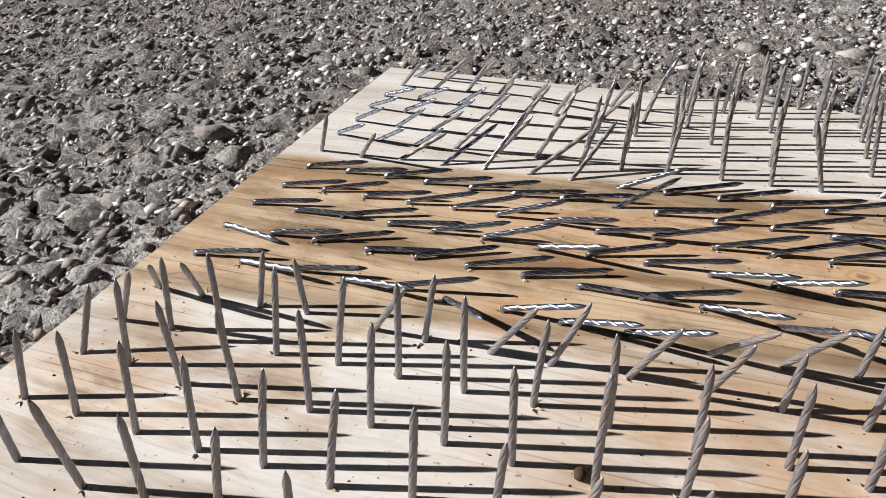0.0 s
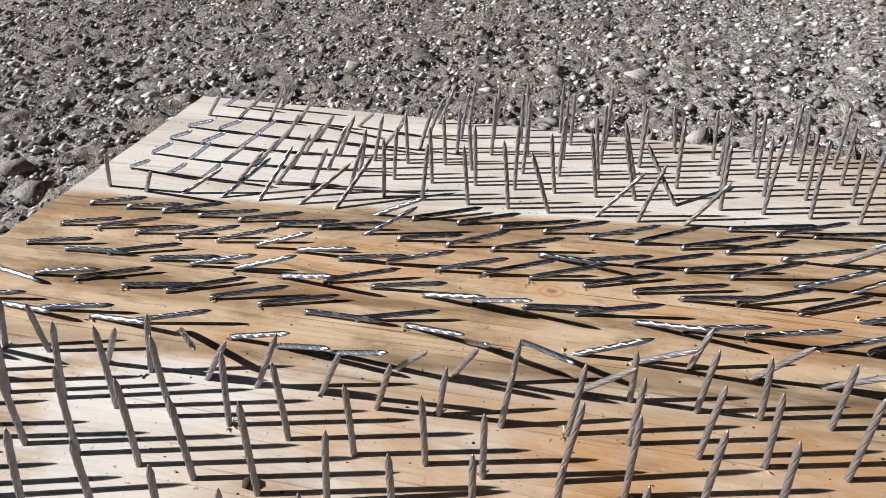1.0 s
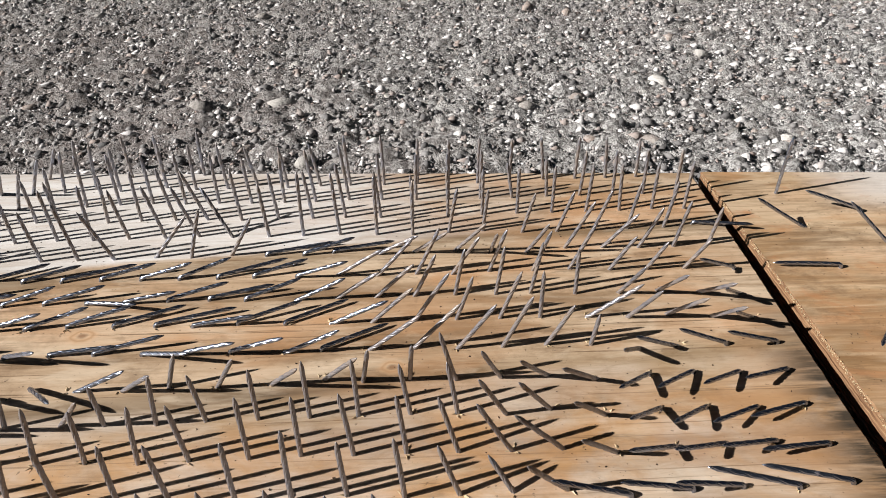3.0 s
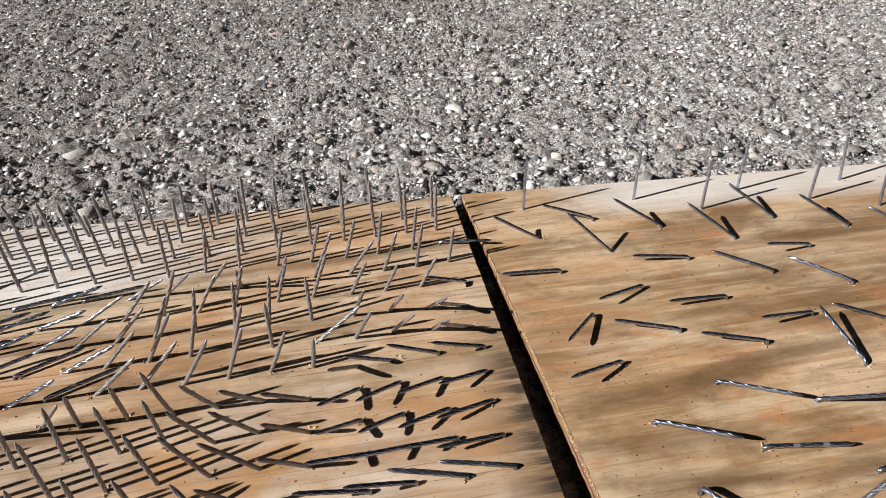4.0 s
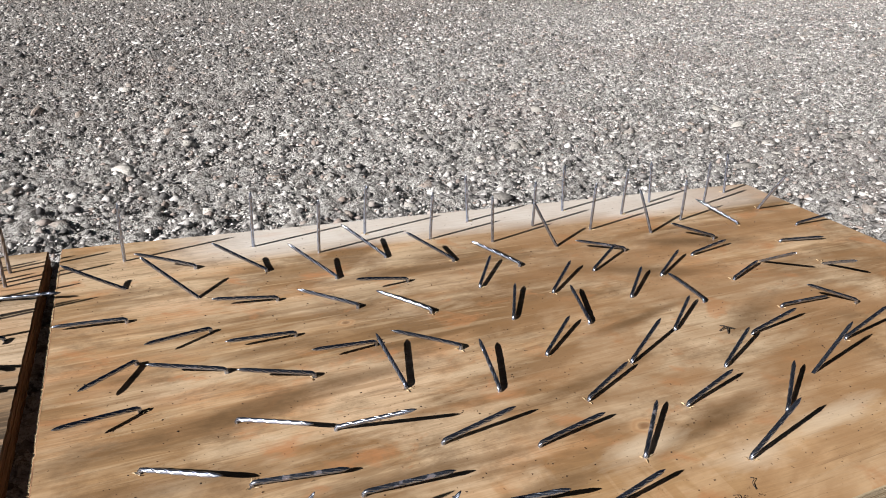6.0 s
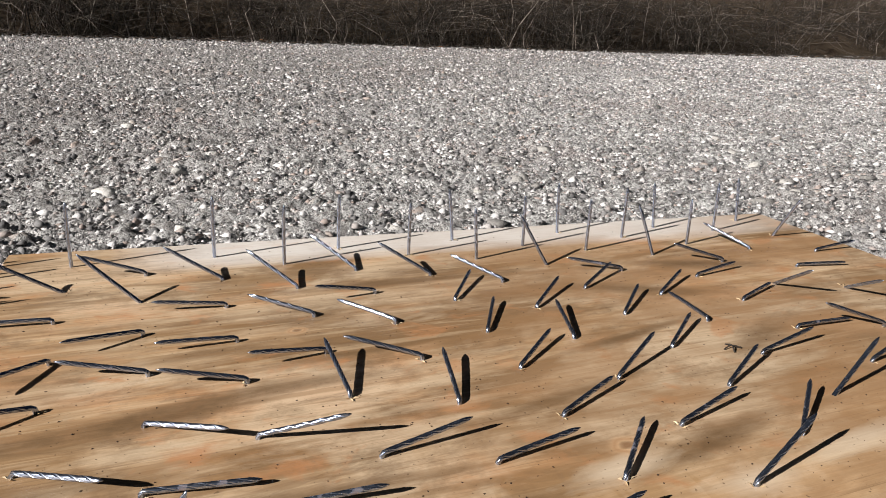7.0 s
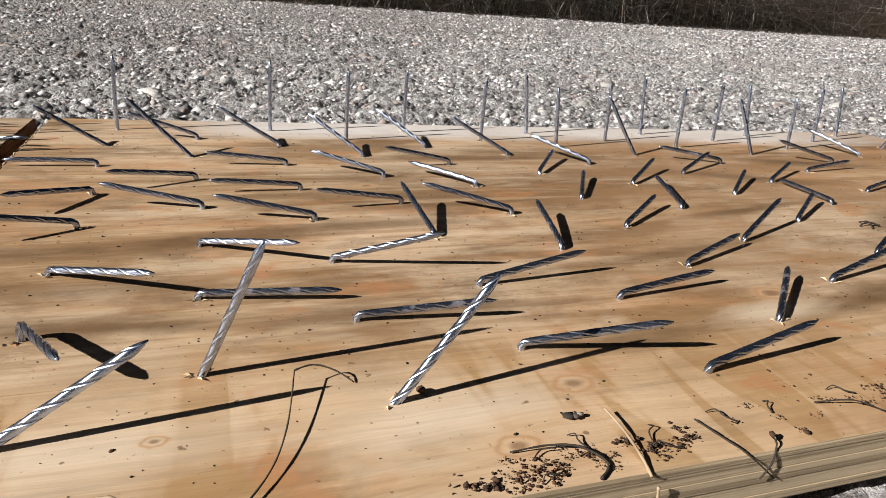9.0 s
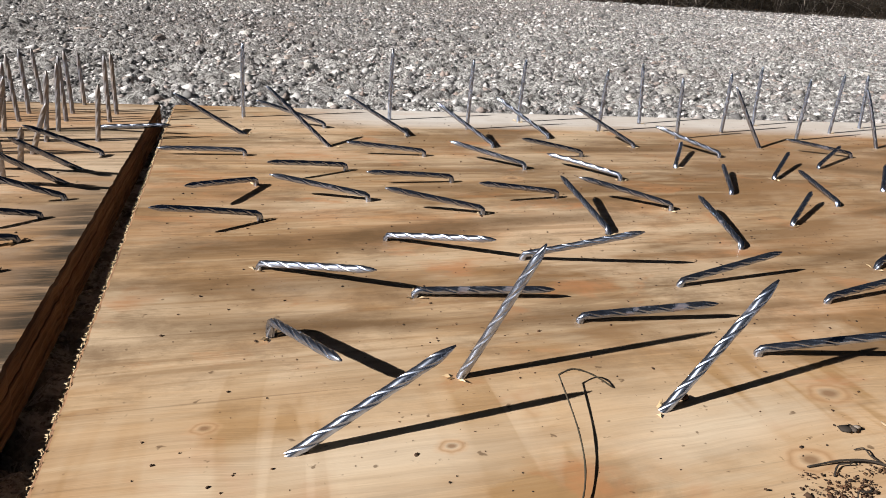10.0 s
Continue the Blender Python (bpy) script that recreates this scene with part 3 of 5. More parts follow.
# ---- the two panels ----
def panel(name, rim, thick, top, label, ragged):
    """A thick sawn panel: rim points anticlockwise; ragged marks its torn side."""
    base = tagged(new(name), label, "board")
    outline = []
    for k in range(4):
        a, b = Vector(rim[k]), Vector(rim[(k + 1) % 4])
        steps = int((b - a).length / 0.004)
        side = Vector((b.y - a.y, a.x - b.x)).normalized()
        wild = 0.00022 if k == ragged else 0.00003 if k == 0 else 0.00025
        for s in range(steps):
            outline.append(a.lerp(b, s / steps) + side * random.gauss(0, wild) * (s > 0))
    mid = sum(outline, Vector((0, 0))) / len(outline)
    n = len(outline)
    # Glued plies, from the face down: name, upper and lower height as shares of the thickness, inset.
    for ply, up, down, inset in (("face_veneer", 0.0, 0.14, 0.0), ("core_ply", 0.14, 0.36, 0.0009), ("core_ply", 0.36, 0.60, 0.0002), ("core_ply", 0.60, 0.84, 0.0011), ("back_veneer", 0.84, 1.0, 0.0004)):
        bm = bmesh.new()
        top_z, low_z = -thick * up, -thick * down
        crown = 0.9975 if up == 0.0 else 1.0
        levels = ((top_z, crown), (top_z - 0.0010, 1.0), (low_z + 0.0006, 1.0), (low_z, 0.9995))
        rings = [[bm.verts.new((*(mid + (p - mid) * (f - inset)), z)) for p in outline] for z, f in levels]
        for over, under in zip(rings, rings[1:]):
            for s in range(n):
                bm.faces.new((over[s], under[s], under[(s + 1) % n], over[(s + 1) % n])).material_index = 1
        bm.faces.new(rings[0]).material_index = 0 if up == 0.0 else 1
        bm.faces.new(rings[-1][::-1]).material_index = 1
        bmesh.ops.recalc_face_normals(bm, faces=bm.faces)
        me = bpy.data.meshes.new(ply)
        bm.to_mesh(me)
        bm.free()
        me.materials.append(top)
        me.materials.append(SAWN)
        sheet = new(ply, me)
        sheet.parent = base
    return base


def fringe(parent, a, b, count, rise):
    """Torn fibres that stand along a sawn edge, as one part."""
    verts, faces = [], []
    for _ in range(count):
        p = Vector((*Vector(a).lerp(Vector(b), random.random()), random.uniform(-0.004, 0.0006)))
        d = Vector((-random.uniform(0.0003, 0.0013), random.uniform(-0.0009, 0.0009), random.uniform(-0.0006, rise)))
        w = Vector((0, random.uniform(0.0002, 0.0007), 0))
        h = Vector((0, 0, 0.0006))
        k = len(verts)
        verts += [p - w, p + w, p + h, p + d]
        faces += [(k, k + 1, k + 3), (k + 1, k + 2, k + 3), (k + 2, k, k + 3), (k, k + 2, k + 1)]
    ob = new("splinter_fringe", solid("splinter_fringe", verts, faces, CHIP))
    ob.parent = parent
    tagged(ob, "pale torn wood fibres", kind="stuff")


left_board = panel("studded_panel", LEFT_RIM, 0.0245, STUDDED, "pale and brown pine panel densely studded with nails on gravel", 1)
right_board = panel("nailed_panel", RIGHT_RIM, 0.0225, BARE, "tan weathered pine panel with bent nails, lying on gravel", 3)
fringe(right_board, (0.0, -0.52), (0.001, 0.095), 1200, 0.0007)


# ---- nails ----
RADIUS = 0.00185


def nail_mesh(length, lean, hook, curl, lift, material):
    """A spiral-shank nail that comes point up out of the wood and leans towards +x."""
    rise = hook if hook else (0.0 if lean < 62 else lift)
    turn = radians((103 if hook > 0.01 else 82) if hook else lean)
    arc = (0.010 if hook > 0.01 else 0.006) if hook else (0.001 if lean < 38 else 0.0032 + lift)
    steps = 30
    x, z, angle = 0.0, -0.003, (turn if lean < 62 and not hook else 0.0)
    at, ds = 0.0, (length + 0.003) / steps
    bm = bmesh.new()
    rings = []
    for k in range(steps + 1):
        left = length + 0.003 - at
        taper = 0.16 + 0.84 * (max(0.0, left) / 0.0065) ** 0.75 if left < 0.0065 else 1.0
        twist = at * math.tau / 0.044
        ring = []
        for s in range(16):
            a = math.tau * (s // 4) / 4 + radians((0, 25, 50, 70)[s % 4])
            r = RADIUS * (1.0, 1.04, 1.0, 0.76)[s % 4] * taper
            u, v = r * math.cos(a + twist), r * math.sin(a + twist)
            ring.append(bm.verts.new((x + u * math.cos(angle), v, z - u * math.sin(angle))))
        rings.append(ring)
        out = at - 0.003
        if out > rise:
            f = min(1.0, (out - rise) / arc)
            angle = turn * f if not (lean < 62 and not hook) else turn
            angle += curl * max(0.0, (out - rise) / length)
        x += ds * math.sin(angle)
        z += ds * math.cos(angle)
        at += ds
    for a, b in zip(rings, rings[1:]):
        for s in range(16):
            bm.faces.new((a[s], a[(s + 1) % 16], b[(s + 1) % 16], b[s]))
            if s % 2 == 0:
                bm.edges.get((a[s], b[s])).smooth = False
    bm.faces.new(rings[-1])
    bm.faces.new(rings[0][::-1])
    for f in bm.faces:
        f.smooth = True
    me = bpy.data.meshes.new("nail")
    bm.to_mesh(me)
    bm.free()
    me.materials.append(material)
    return me


made = {}


def nail(x, y, lean, way, length, material, group, z=0.0, join=None):
    """One nail at (x, y), leaning by so many degrees towards way; 200 and more marks a hooked one."""
    hook = 0.0 if lean < 190 else 0.012 if lean < 290 else 0.003
    lean = min(lean, 88)
    step = 2 if lean > 70 else 4
    lift = 0.0008 if material is BRIGHT and lean > 70 and abs(way) > 120 else 0.0
    key = (round(lean / step) * step, hook, random.randrange(3), round(length / 0.002) * 0.002, lift, material.name)
    if key not in made:
        bent = (-0.04, 0.0, 0.05)[key[2]]
        if lean > 78:
            bent = (0.02, 0.05, 0.0)[key[2]]
        made[key] = nail_mesh(key[3], key[0], hook, bent, lift, material)
    if join is not None:
        join.append((made[key], pose(x, y, z, 0, 0, way)))
        return None
    ob = new("nail", made[key])
    ob.matrix_basis = pose(x, y, z, 0, 0, way)
    kind = "hooked" if hook else "upright" if lean < 22 else "leaning" if lean < 62 else "flattened"
    shine = "bright zinc" if material is BRIGHT else "worn zinc" if material is WORN else "dusty grey"
    text = {"hooked": "bent into a hook", "upright": "standing upright", "leaning": "leaning", "flattened": "bent flat"}[kind]
    tagged(ob, f"{shine} spiral-shank nail {text} in pine panel", "nail", group)
    return ob


# Studded panel, row by row from the near side: x, y, lean, direction, length in mm.
for x, y, lean, way, tall in (
    (-0.279, -0.478, 49, -174, 59), (-0.242, -0.477, 71, -171, 63), (-0.203, -0.479, 68, -170, 62), (-1.023, -0.440, 1, 62, 59), (-0.981, -0.443, 3, -121, 58), (-0.947, -0.442, 3, 55, 54),
    (-0.910, -0.440, 7, 48, 54), (-0.875, -0.438, 4, 41, 43), (-0.838, -0.444, 5, 34, 47), (-0.802, -0.445, 6, 24, 52), (-0.765, -0.446, 7, 10, 47), (-0.724, -0.446, 6, 17, 49),
    (-0.686, -0.443, 4, 11, 50), (-0.648, -0.446, 0, 60, 52), (-0.610, -0.445, 1, 33, 55),
):
    nail(x, y, lean, way, tall / 1000, WORN if lean > 55 else DULL, "nails of the studded panel")
for x, y, lean, way, tall in (
    (-0.573, -0.444, 1, 34, 58), (-0.537, -0.442, 1, -159, 61), (-0.501, -0.441, 2, -163, 61), (-0.461, -0.444, 2, -166, 63), (-0.427, -0.444, 2, -178, 61), (-0.389, -0.448, 11, -175, 60),
    (-0.350, -0.447, 33, 174, 53), (-0.318, -0.449, 47, -179, 54), (-0.279, -0.440, 40, -174, 58), (-0.241, -0.440, 61, -165, 61), (-0.203, -0.441, 65, -170, 61), (-0.167, -0.453, 67, -175, 59),
    (-0.132, -0.453, 73, 176, 59), (-0.093, -0.453, 67, -173, 59), (-0.057, -0.453, 68, -171, 59),
):
    nail(x, y, lean, way, tall / 1000, WORN if lean > 55 else DULL, "nails of the studded panel")
for x, y, lean, way, tall in (
    (-1.054, -0.407, 13, 60, 42), (-1.018, -0.408, 6, 57, 53), (-0.980, -0.409, 8, 53, 55), (-0.943, -0.409, 3, 48, 58), (-0.908, -0.408, 8, 43, 59), (-0.873, -0.409, 6, 35, 59),
    (-0.835, -0.404, 5, 25, 57), (-0.798, -0.403, 4, 15, 48), (-0.764, -0.408, 9, 7, 47), (-0.723, -0.406, 4, 14, 53), (-0.683, -0.410, 1, 48, 53), (-0.647, -0.408, 0, 60, 52),
    (-0.614, -0.408, 1, 33, 55), (-0.574, -0.408, 1, 34, 58), (-0.539, -0.409, 1, -159, 61),
):
    nail(x, y, lean, way, tall / 1000, WORN if lean > 55 else DULL, "nails of the studded panel")
for x, y, lean, way, tall in (
    (-0.501, -0.407, 2, -163, 61), (-0.461, -0.410, 2, -166, 63), (-0.424, -0.408, 2, -178, 61), (-0.388, -0.409, 2, 174, 60), (-0.350, -0.410, 25, 166, 49), (-0.316, -0.414, 37, 173, 50),
    (-0.276, -0.411, 46, -175, 53), (-0.239, -0.410, 59, -166, 60), (-0.203, -0.410, 64, -170, 60), (-0.167, -0.415, 69, -176, 59), (-0.129, -0.416, 70, -178, 59), (-0.092, -0.417, 65, -176, 59),
    (-0.056, -0.417, 67, -173, 58), (-1.051, -0.369, 20, 55, 45), (-1.018, -0.369, 7, 51, 57),
):
    nail(x, y, lean, way, tall / 1000, WORN if lean > 55 else DULL, "nails of the studded panel")
for x, y, lean, way, tall in (
    (-0.979, -0.373, 2, 47, 57), (-0.943, -0.374, 1, 43, 58), (-0.904, -0.370, 5, 36, 64), (-0.870, -0.370, 4, 29, 64), (-0.832, -0.370, 3, 21, 63), (-0.798, -0.372, 2, 13, 61),
    (-0.760, -0.374, 0, -176, 67), (-0.723, -0.371, 3, 53, 50), (-0.686, -0.376, 1, 48, 53), (-0.647, -0.372, 2, -135, 56), (-0.608, -0.371, 1, 33, 55), (-0.573, -0.375, 3, 34, 56),
    (-0.535, -0.375, 0, -159, 59), (-0.498, -0.372, 2, -163, 61), (-0.462, -0.374, 0, -167, 62),
):
    nail(x, y, lean, way, tall / 1000, WORN if lean > 55 else DULL, "nails of the studded panel")
for x, y, lean, way, tall in (
    (-0.425, -0.373, 2, -178, 61), (-0.389, -0.377, 3, 174, 59), (-0.354, -0.374, 17, 155, 48), (-0.314, -0.374, 24, 154, 43), (-0.278, -0.381, 42, 150, 37), (-0.241, -0.381, 49, -158, 58),
    (-0.203, -0.382, 63, -169, 61), (-0.165, -0.380, 69, -163, 59), (-0.130, -0.380, 68, -175, 59), (-0.092, -0.379, 71, -176, 59), (-0.056, -0.380, 62, -174, 58), (-1.051, -0.336, 30, -18, 55),
    (-1.015, -0.336, 8, 47, 50), (-0.978, -0.336, 5, 43, 60), (-0.943, -0.337, 6, 38, 59),
):
    nail(x, y, lean, way, tall / 1000, WORN if lean > 55 else DULL, "nails of the studded panel")
for x, y, lean, way, tall in (
    (-0.906, -0.334, 6, 32, 59), (-0.870, -0.334, 3, 26, 62), (-0.833, -0.334, 2, 18, 62), (-0.797, -0.333, 4, 11, 57), (-0.759, -0.336, 1, -178, 59), (-0.719, -0.339, 1, 36, 54),
    (-0.679, -0.337, 1, 45, 53), (-0.647, -0.339, 0, -138, 48), (-0.607, -0.334, 7, 36, 56), (-0.573, -0.336, 1, -149, 61), (-0.535, -0.336, 1, -155, 59), (-0.500, -0.338, 3, -161, 62),
    (-0.459, -0.338, 2, -169, 60), (-0.423, -0.337, 1, -177, 67), (-0.387, -0.334, 4, 176, 53),
):
    nail(x, y, lean, way, tall / 1000, WORN if lean > 55 else DULL, "nails of the studded panel")
for x, y, lean, way, tall in (
    (-0.349, -0.337, 3, 168, 57), (-0.312, -0.337, 19, 161, 46), (-0.276, -0.337, 33, 155, 34), (-0.239, -0.335, 39, -156, 55), (-0.201, -0.344, 67, -176, 62), (-0.159, -0.341, 67, -171, 61),
    (-0.125, -0.340, 67, -168, 61), (-0.088, -0.342, 86, 166, 62), (-0.051, -0.340, 87, 165, 60), (-1.052, -0.299, 44, -47, 54), (-1.017, -0.300, 33, -61, 54), (-0.976, -0.301, 13, 39, 40),
    (-0.944, -0.298, 3, -146, 39), (-0.901, -0.300, 35, -26, 55), (-0.867, -0.302, 9, 23, 46),
):
    nail(x, y, lean, way, tall / 1000, WORN if lean > 55 else DULL, "nails of the studded panel")
for x, y, lean, way, tall in (
    (-0.830, -0.300, 33, -24, 56), (-0.796, -0.301, 22, 9, 47), (-0.755, -0.297, 27, -34, 55), (-0.718, -0.302, 24, -44, 55), (-0.680, -0.301, 10, 41, 37), (-0.643, -0.302, 6, 38, 40),
    (-0.605, -0.300, 9, 33, 52), (-0.571, -0.300, 4, 28, 50), (-0.534, -0.302, 3, 22, 54), (-0.499, -0.301, 3, -163, 57), (-0.458, -0.301, 1, 9, 60), (-0.422, -0.300, 0, 3, 59),
    (-0.385, -0.301, 4, 175, 60), (-0.348, -0.301, 5, 169, 56), (-0.311, -0.302, 15, 162, 52),
):
    nail(x, y, lean, way, tall / 1000, WORN if lean > 55 else DULL, "nails of the studded panel")
for x, y, lean, way, tall in (
    (-0.273, -0.302, 27, -172, 58), (-0.236, -0.302, 40, -170, 58), (-0.199, -0.306, 45, -148, 57), (-0.159, -0.306, 63, -152, 59), (-0.123, -0.305, 68, -155, 60), (-0.087, -0.304, 72, -160, 59),
    (-0.051, -0.308, 80, -168, 60), (-1.051, -0.262, 85, 10, 58), (-1.014, -0.262, 82, -10, 58), (-0.978, -0.261, 84, 7, 59), (-0.938, -0.262, 79, -10, 58), (-0.905, -0.261, 79, 10, 60),
    (-0.868, -0.263, 68, -46, 56), (-0.831, -0.263, 69, -13, 59), (-0.796, -0.265, 65, -24, 58),
):
    nail(x, y, lean, way, tall / 1000, WORN if lean > 55 else DULL, "nails of the studded panel")
for x, y, lean, way, tall in (
    (-0.759, -0.264, 64, -24, 59), (-0.716, -0.266, 41, -43, 55), (-0.679, -0.265, 33, -51, 55), (-0.642, -0.266, 8, 34, 34), (-0.604, -0.264, 41, -31, 55), (-0.570, -0.266, 1, -155, 39),
    (-0.532, -0.267, 4, 20, 48), (-0.496, -0.265, 5, -166, 48), (-0.458, -0.265, 0, 8, 50), (-0.420, -0.265, 2, 2, 56), (-0.384, -0.265, 1, 176, 57), (-0.345, -0.265, 6, 170, 51),
    (-0.310, -0.266, 9, 164, 51), (-0.273, -0.268, 28, -148, 58), (-0.239, -0.264, 36, -148, 58),
):
    nail(x, y, lean, way, tall / 1000, WORN if lean > 55 else DULL, "nails of the studded panel")
for x, y, lean, way, tall in (
    (-0.199, -0.271, 45, -144, 57), (-0.159, -0.270, 65, -138, 57), (-0.124, -0.270, 69, -141, 56), (-0.087, -0.272, 75, -151, 56), (-0.050, -0.270, 79, -159, 59), (-1.053, -0.223, 87, -12, 57),
    (-1.013, -0.224, 82, 6, 59), (-0.979, -0.224, 87, 22, 61), (-0.938, -0.225, 87, 11, 60), (-0.902, -0.224, 87, 25, 61), (-0.866, -0.225, 84, 16, 61), (-0.828, -0.225, 87, 18, 61),
    (-0.792, -0.227, 87, -2, 62), (-0.754, -0.227, 84, 12, 61), (-0.719, -0.227, 71, -27, 57),
):
    nail(x, y, lean, way, tall / 1000, WORN if lean > 55 else DULL, "nails of the studded panel")
for x, y, lean, way, tall in (
    (-0.679, -0.228, 57, -58, 53), (-0.640, -0.228, 69, -45, 55), (-0.609, -0.230, 61, -8, 56), (-0.571, -0.230, 50, -29, 53), (-0.534, -0.230, 15, 19, 34), (-0.497, -0.230, 33, -36, 53),
    (-0.457, -0.228, 44, -42, 58), (-0.415, -0.225, 42, -37, 58), (-0.383, -0.229, 26, -70, 58), (-0.346, -0.228, 20, -82, 58), (-0.309, -0.231, 16, -149, 58), (-0.273, -0.229, 30, -129, 58),
    (-0.235, -0.228, 43, -136, 58), (-0.197, -0.234, 49, -144, 59), (-0.157, -0.234, 67, -136, 57),
):
    nail(x, y, lean, way, tall / 1000, WORN if lean > 55 else DULL, "nails of the studded panel")
for x, y, lean, way, tall in (
    (-0.122, -0.233, 70, -142, 56), (-0.086, -0.235, 73, -146, 56), (-0.047, -0.234, 77, -154, 57), (-1.051, -0.187, 86, 12, 58), (-1.013, -0.189, 87, 3, 58), (-0.975, -0.187, 86, 19, 60),
    (-0.937, -0.188, 86, 7, 60), (-0.902, -0.189, 78, 4, 60), (-0.865, -0.188, 71, 1, 59), (-0.826, -0.190, 71, -18, 57), (-0.792, -0.189, 84, 18, 61), (-0.755, -0.189, 80, 2, 61),
    (-0.715, -0.191, 70, -20, 57), (-0.678, -0.191, 63, -28, 56), (-0.642, -0.190, 83, 2, 61),
):
    nail(x, y, lean, way, tall / 1000, WORN if lean > 55 else DULL, "nails of the studded panel")
for x, y, lean, way, tall in (
    (-0.606, -0.190, 80, 7, 62), (-0.566, -0.192, 70, -25, 58), (-0.533, -0.193, 69, -13, 57), (-0.494, -0.193, 64, -14, 59), (-0.454, -0.193, 61, -10, 60), (-0.419, -0.193, 87, 27, 63),
    (-0.382, -0.193, 49, -9, 60), (-0.345, -0.194, 39, 3, 60), (-0.308, -0.195, 30, -14, 61), (-0.270, -0.195, 20, -18, 62), (-0.234, -0.194, 26, -23, 52), (-0.196, -0.196, 8, -27, 34),
    (-0.154, -0.199, 55, -127, 54), (-0.121, -0.199, 59, -157, 56), (-0.084, -0.202, 64, -169, 56),
):
    nail(x, y, lean, way, tall / 1000, WORN if lean > 55 else DULL, "nails of the studded panel")
for x, y, lean, way, tall in (
    (-0.041, -0.202, 68, -167, 60), (-1.043, -0.155, 85, 12, 56), (-1.008, -0.153, 85, 16, 57), (-0.971, -0.154, 84, 10, 57), (-0.935, -0.154, 80, 11, 58), (-0.898, -0.153, 75, 10, 57),
    (-0.864, -0.154, 70, 1, 57), (-0.828, -0.154, 76, -7, 57), (-0.791, -0.158, 80, 0, 58), (-0.753, -0.155, 74, 2, 58), (-0.712, -0.157, 74, 2, 59), (-0.677, -0.156, 77, 10, 61),
    (-0.642, -0.154, 77, 9, 61), (-0.602, -0.155, 87, 21, 63), (-0.566, -0.156, 88, 14, 73),
):
    nail(x, y, lean, way, tall / 1000, WORN if lean > 55 else DULL, "nails of the studded panel")
for x, y, lean, way, tall in (
    (-0.533, -0.158, 81, -2, 60), (-0.495, -0.156, 83, 20, 61), (-0.454, -0.158, 87, 27, 62), (-0.418, -0.158, 61, -6, 60), (-0.381, -0.158, 42, -14, 58), (-0.343, -0.158, 29, -8, 62),
    (-0.306, -0.158, 16, -13, 50), (-0.268, -0.158, 18, -17, 57), (-0.232, -0.159, 1, -21, 51), (-0.194, -0.160, 50, -10, 61), (-0.157, -0.161, 31, -56, 55), (-0.122, -0.158, 42, -59, 55),
    (-0.084, -0.162, 45, -72, 52), (-0.044, -0.165, 58, -139, 55),
):
    nail(x, y, lean, way, tall / 1000, WORN if lean > 55 else DULL, "nails of the studded panel")
far_nails = []
for x, y, lean, way, tall in (
    (-1.041, -0.118, 85, 11, 57), (-1.004, -0.118, 85, 7, 57), (-0.969, -0.118, 85, 15, 58), (-0.934, -0.119, 85, 9, 58), (-0.896, -0.119, 85, 13, 59), (-0.861, -0.120, 85, 9, 59),
    (-0.824, -0.117, 85, 10, 59), (-0.788, -0.118, 61, 14, 54), (-0.754, -0.121, 83, 8, 55), (-0.713, -0.122, 76, 9, 54), (-0.676, -0.121, 78, 8, 60), (-0.638, -0.122, 79, -17, 58),
    (-0.604, -0.123, 76, -2, 54), (-0.565, -0.121, 77, 7, 61), (-0.528, -0.121, 83, 10, 62),
):
    nail(x, y, lean, way, tall / 1000, WORN if lean > 55 else DULL, "nails of the studded panel", join=far_nails)
for x, y, lean, way, tall in (
    (-0.495, -0.123, 74, 9, 56), (-0.453, -0.123, 59, -9, 59), (-0.415, -0.122, 46, -16, 57), (-0.379, -0.123, 40, -13, 57), (-0.343, -0.123, 24, -8, 53), (-0.305, -0.123, 8, -12, 52),
    (-0.268, -0.124, 9, -16, 54), (-0.236, -0.124, 7, -20, 59), (-0.195, -0.127, 1, -24, 50), (-0.156, -0.126, 31, -65, 54), (-0.120, -0.124, 40, -70, 54), (-0.083, -0.127, 50, -69, 54),
    (-0.042, -0.131, 57, -135, 55), (-1.048, -0.081, 31, -40, 51), (-1.009, -0.083, 43, -39, 50),
):
    nail(x, y, lean, way, tall / 1000, WORN if lean > 55 else DULL, "nails of the studded panel", join=far_nails)
for x, y, lean, way, tall in (
    (-0.975, -0.082, 55, 9, 53), (-0.935, -0.084, 58, 33, 61), (-0.898, -0.082, 42, 37, 60), (-0.861, -0.081, 55, 26, 62), (-0.825, -0.083, 48, 49, 60), (-0.789, -0.083, 60, -8, 58),
    (-0.750, -0.087, 87, 24, 63), (-0.711, -0.086, 85, 16, 55), (-0.674, -0.087, 88, 17, 70), (-0.638, -0.086, 78, 10, 55), (-0.600, -0.087, 72, -3, 59), (-0.564, -0.088, 70, 8, 55),
    (-0.528, -0.088, 83, 15, 71), (-0.494, -0.088, 75, 9, 55), (-0.453, -0.090, 67, -10, 59),
):
    nail(x, y, lean, way, tall / 1000, WORN if lean > 55 else DULL, "nails of the studded panel", join=far_nails)
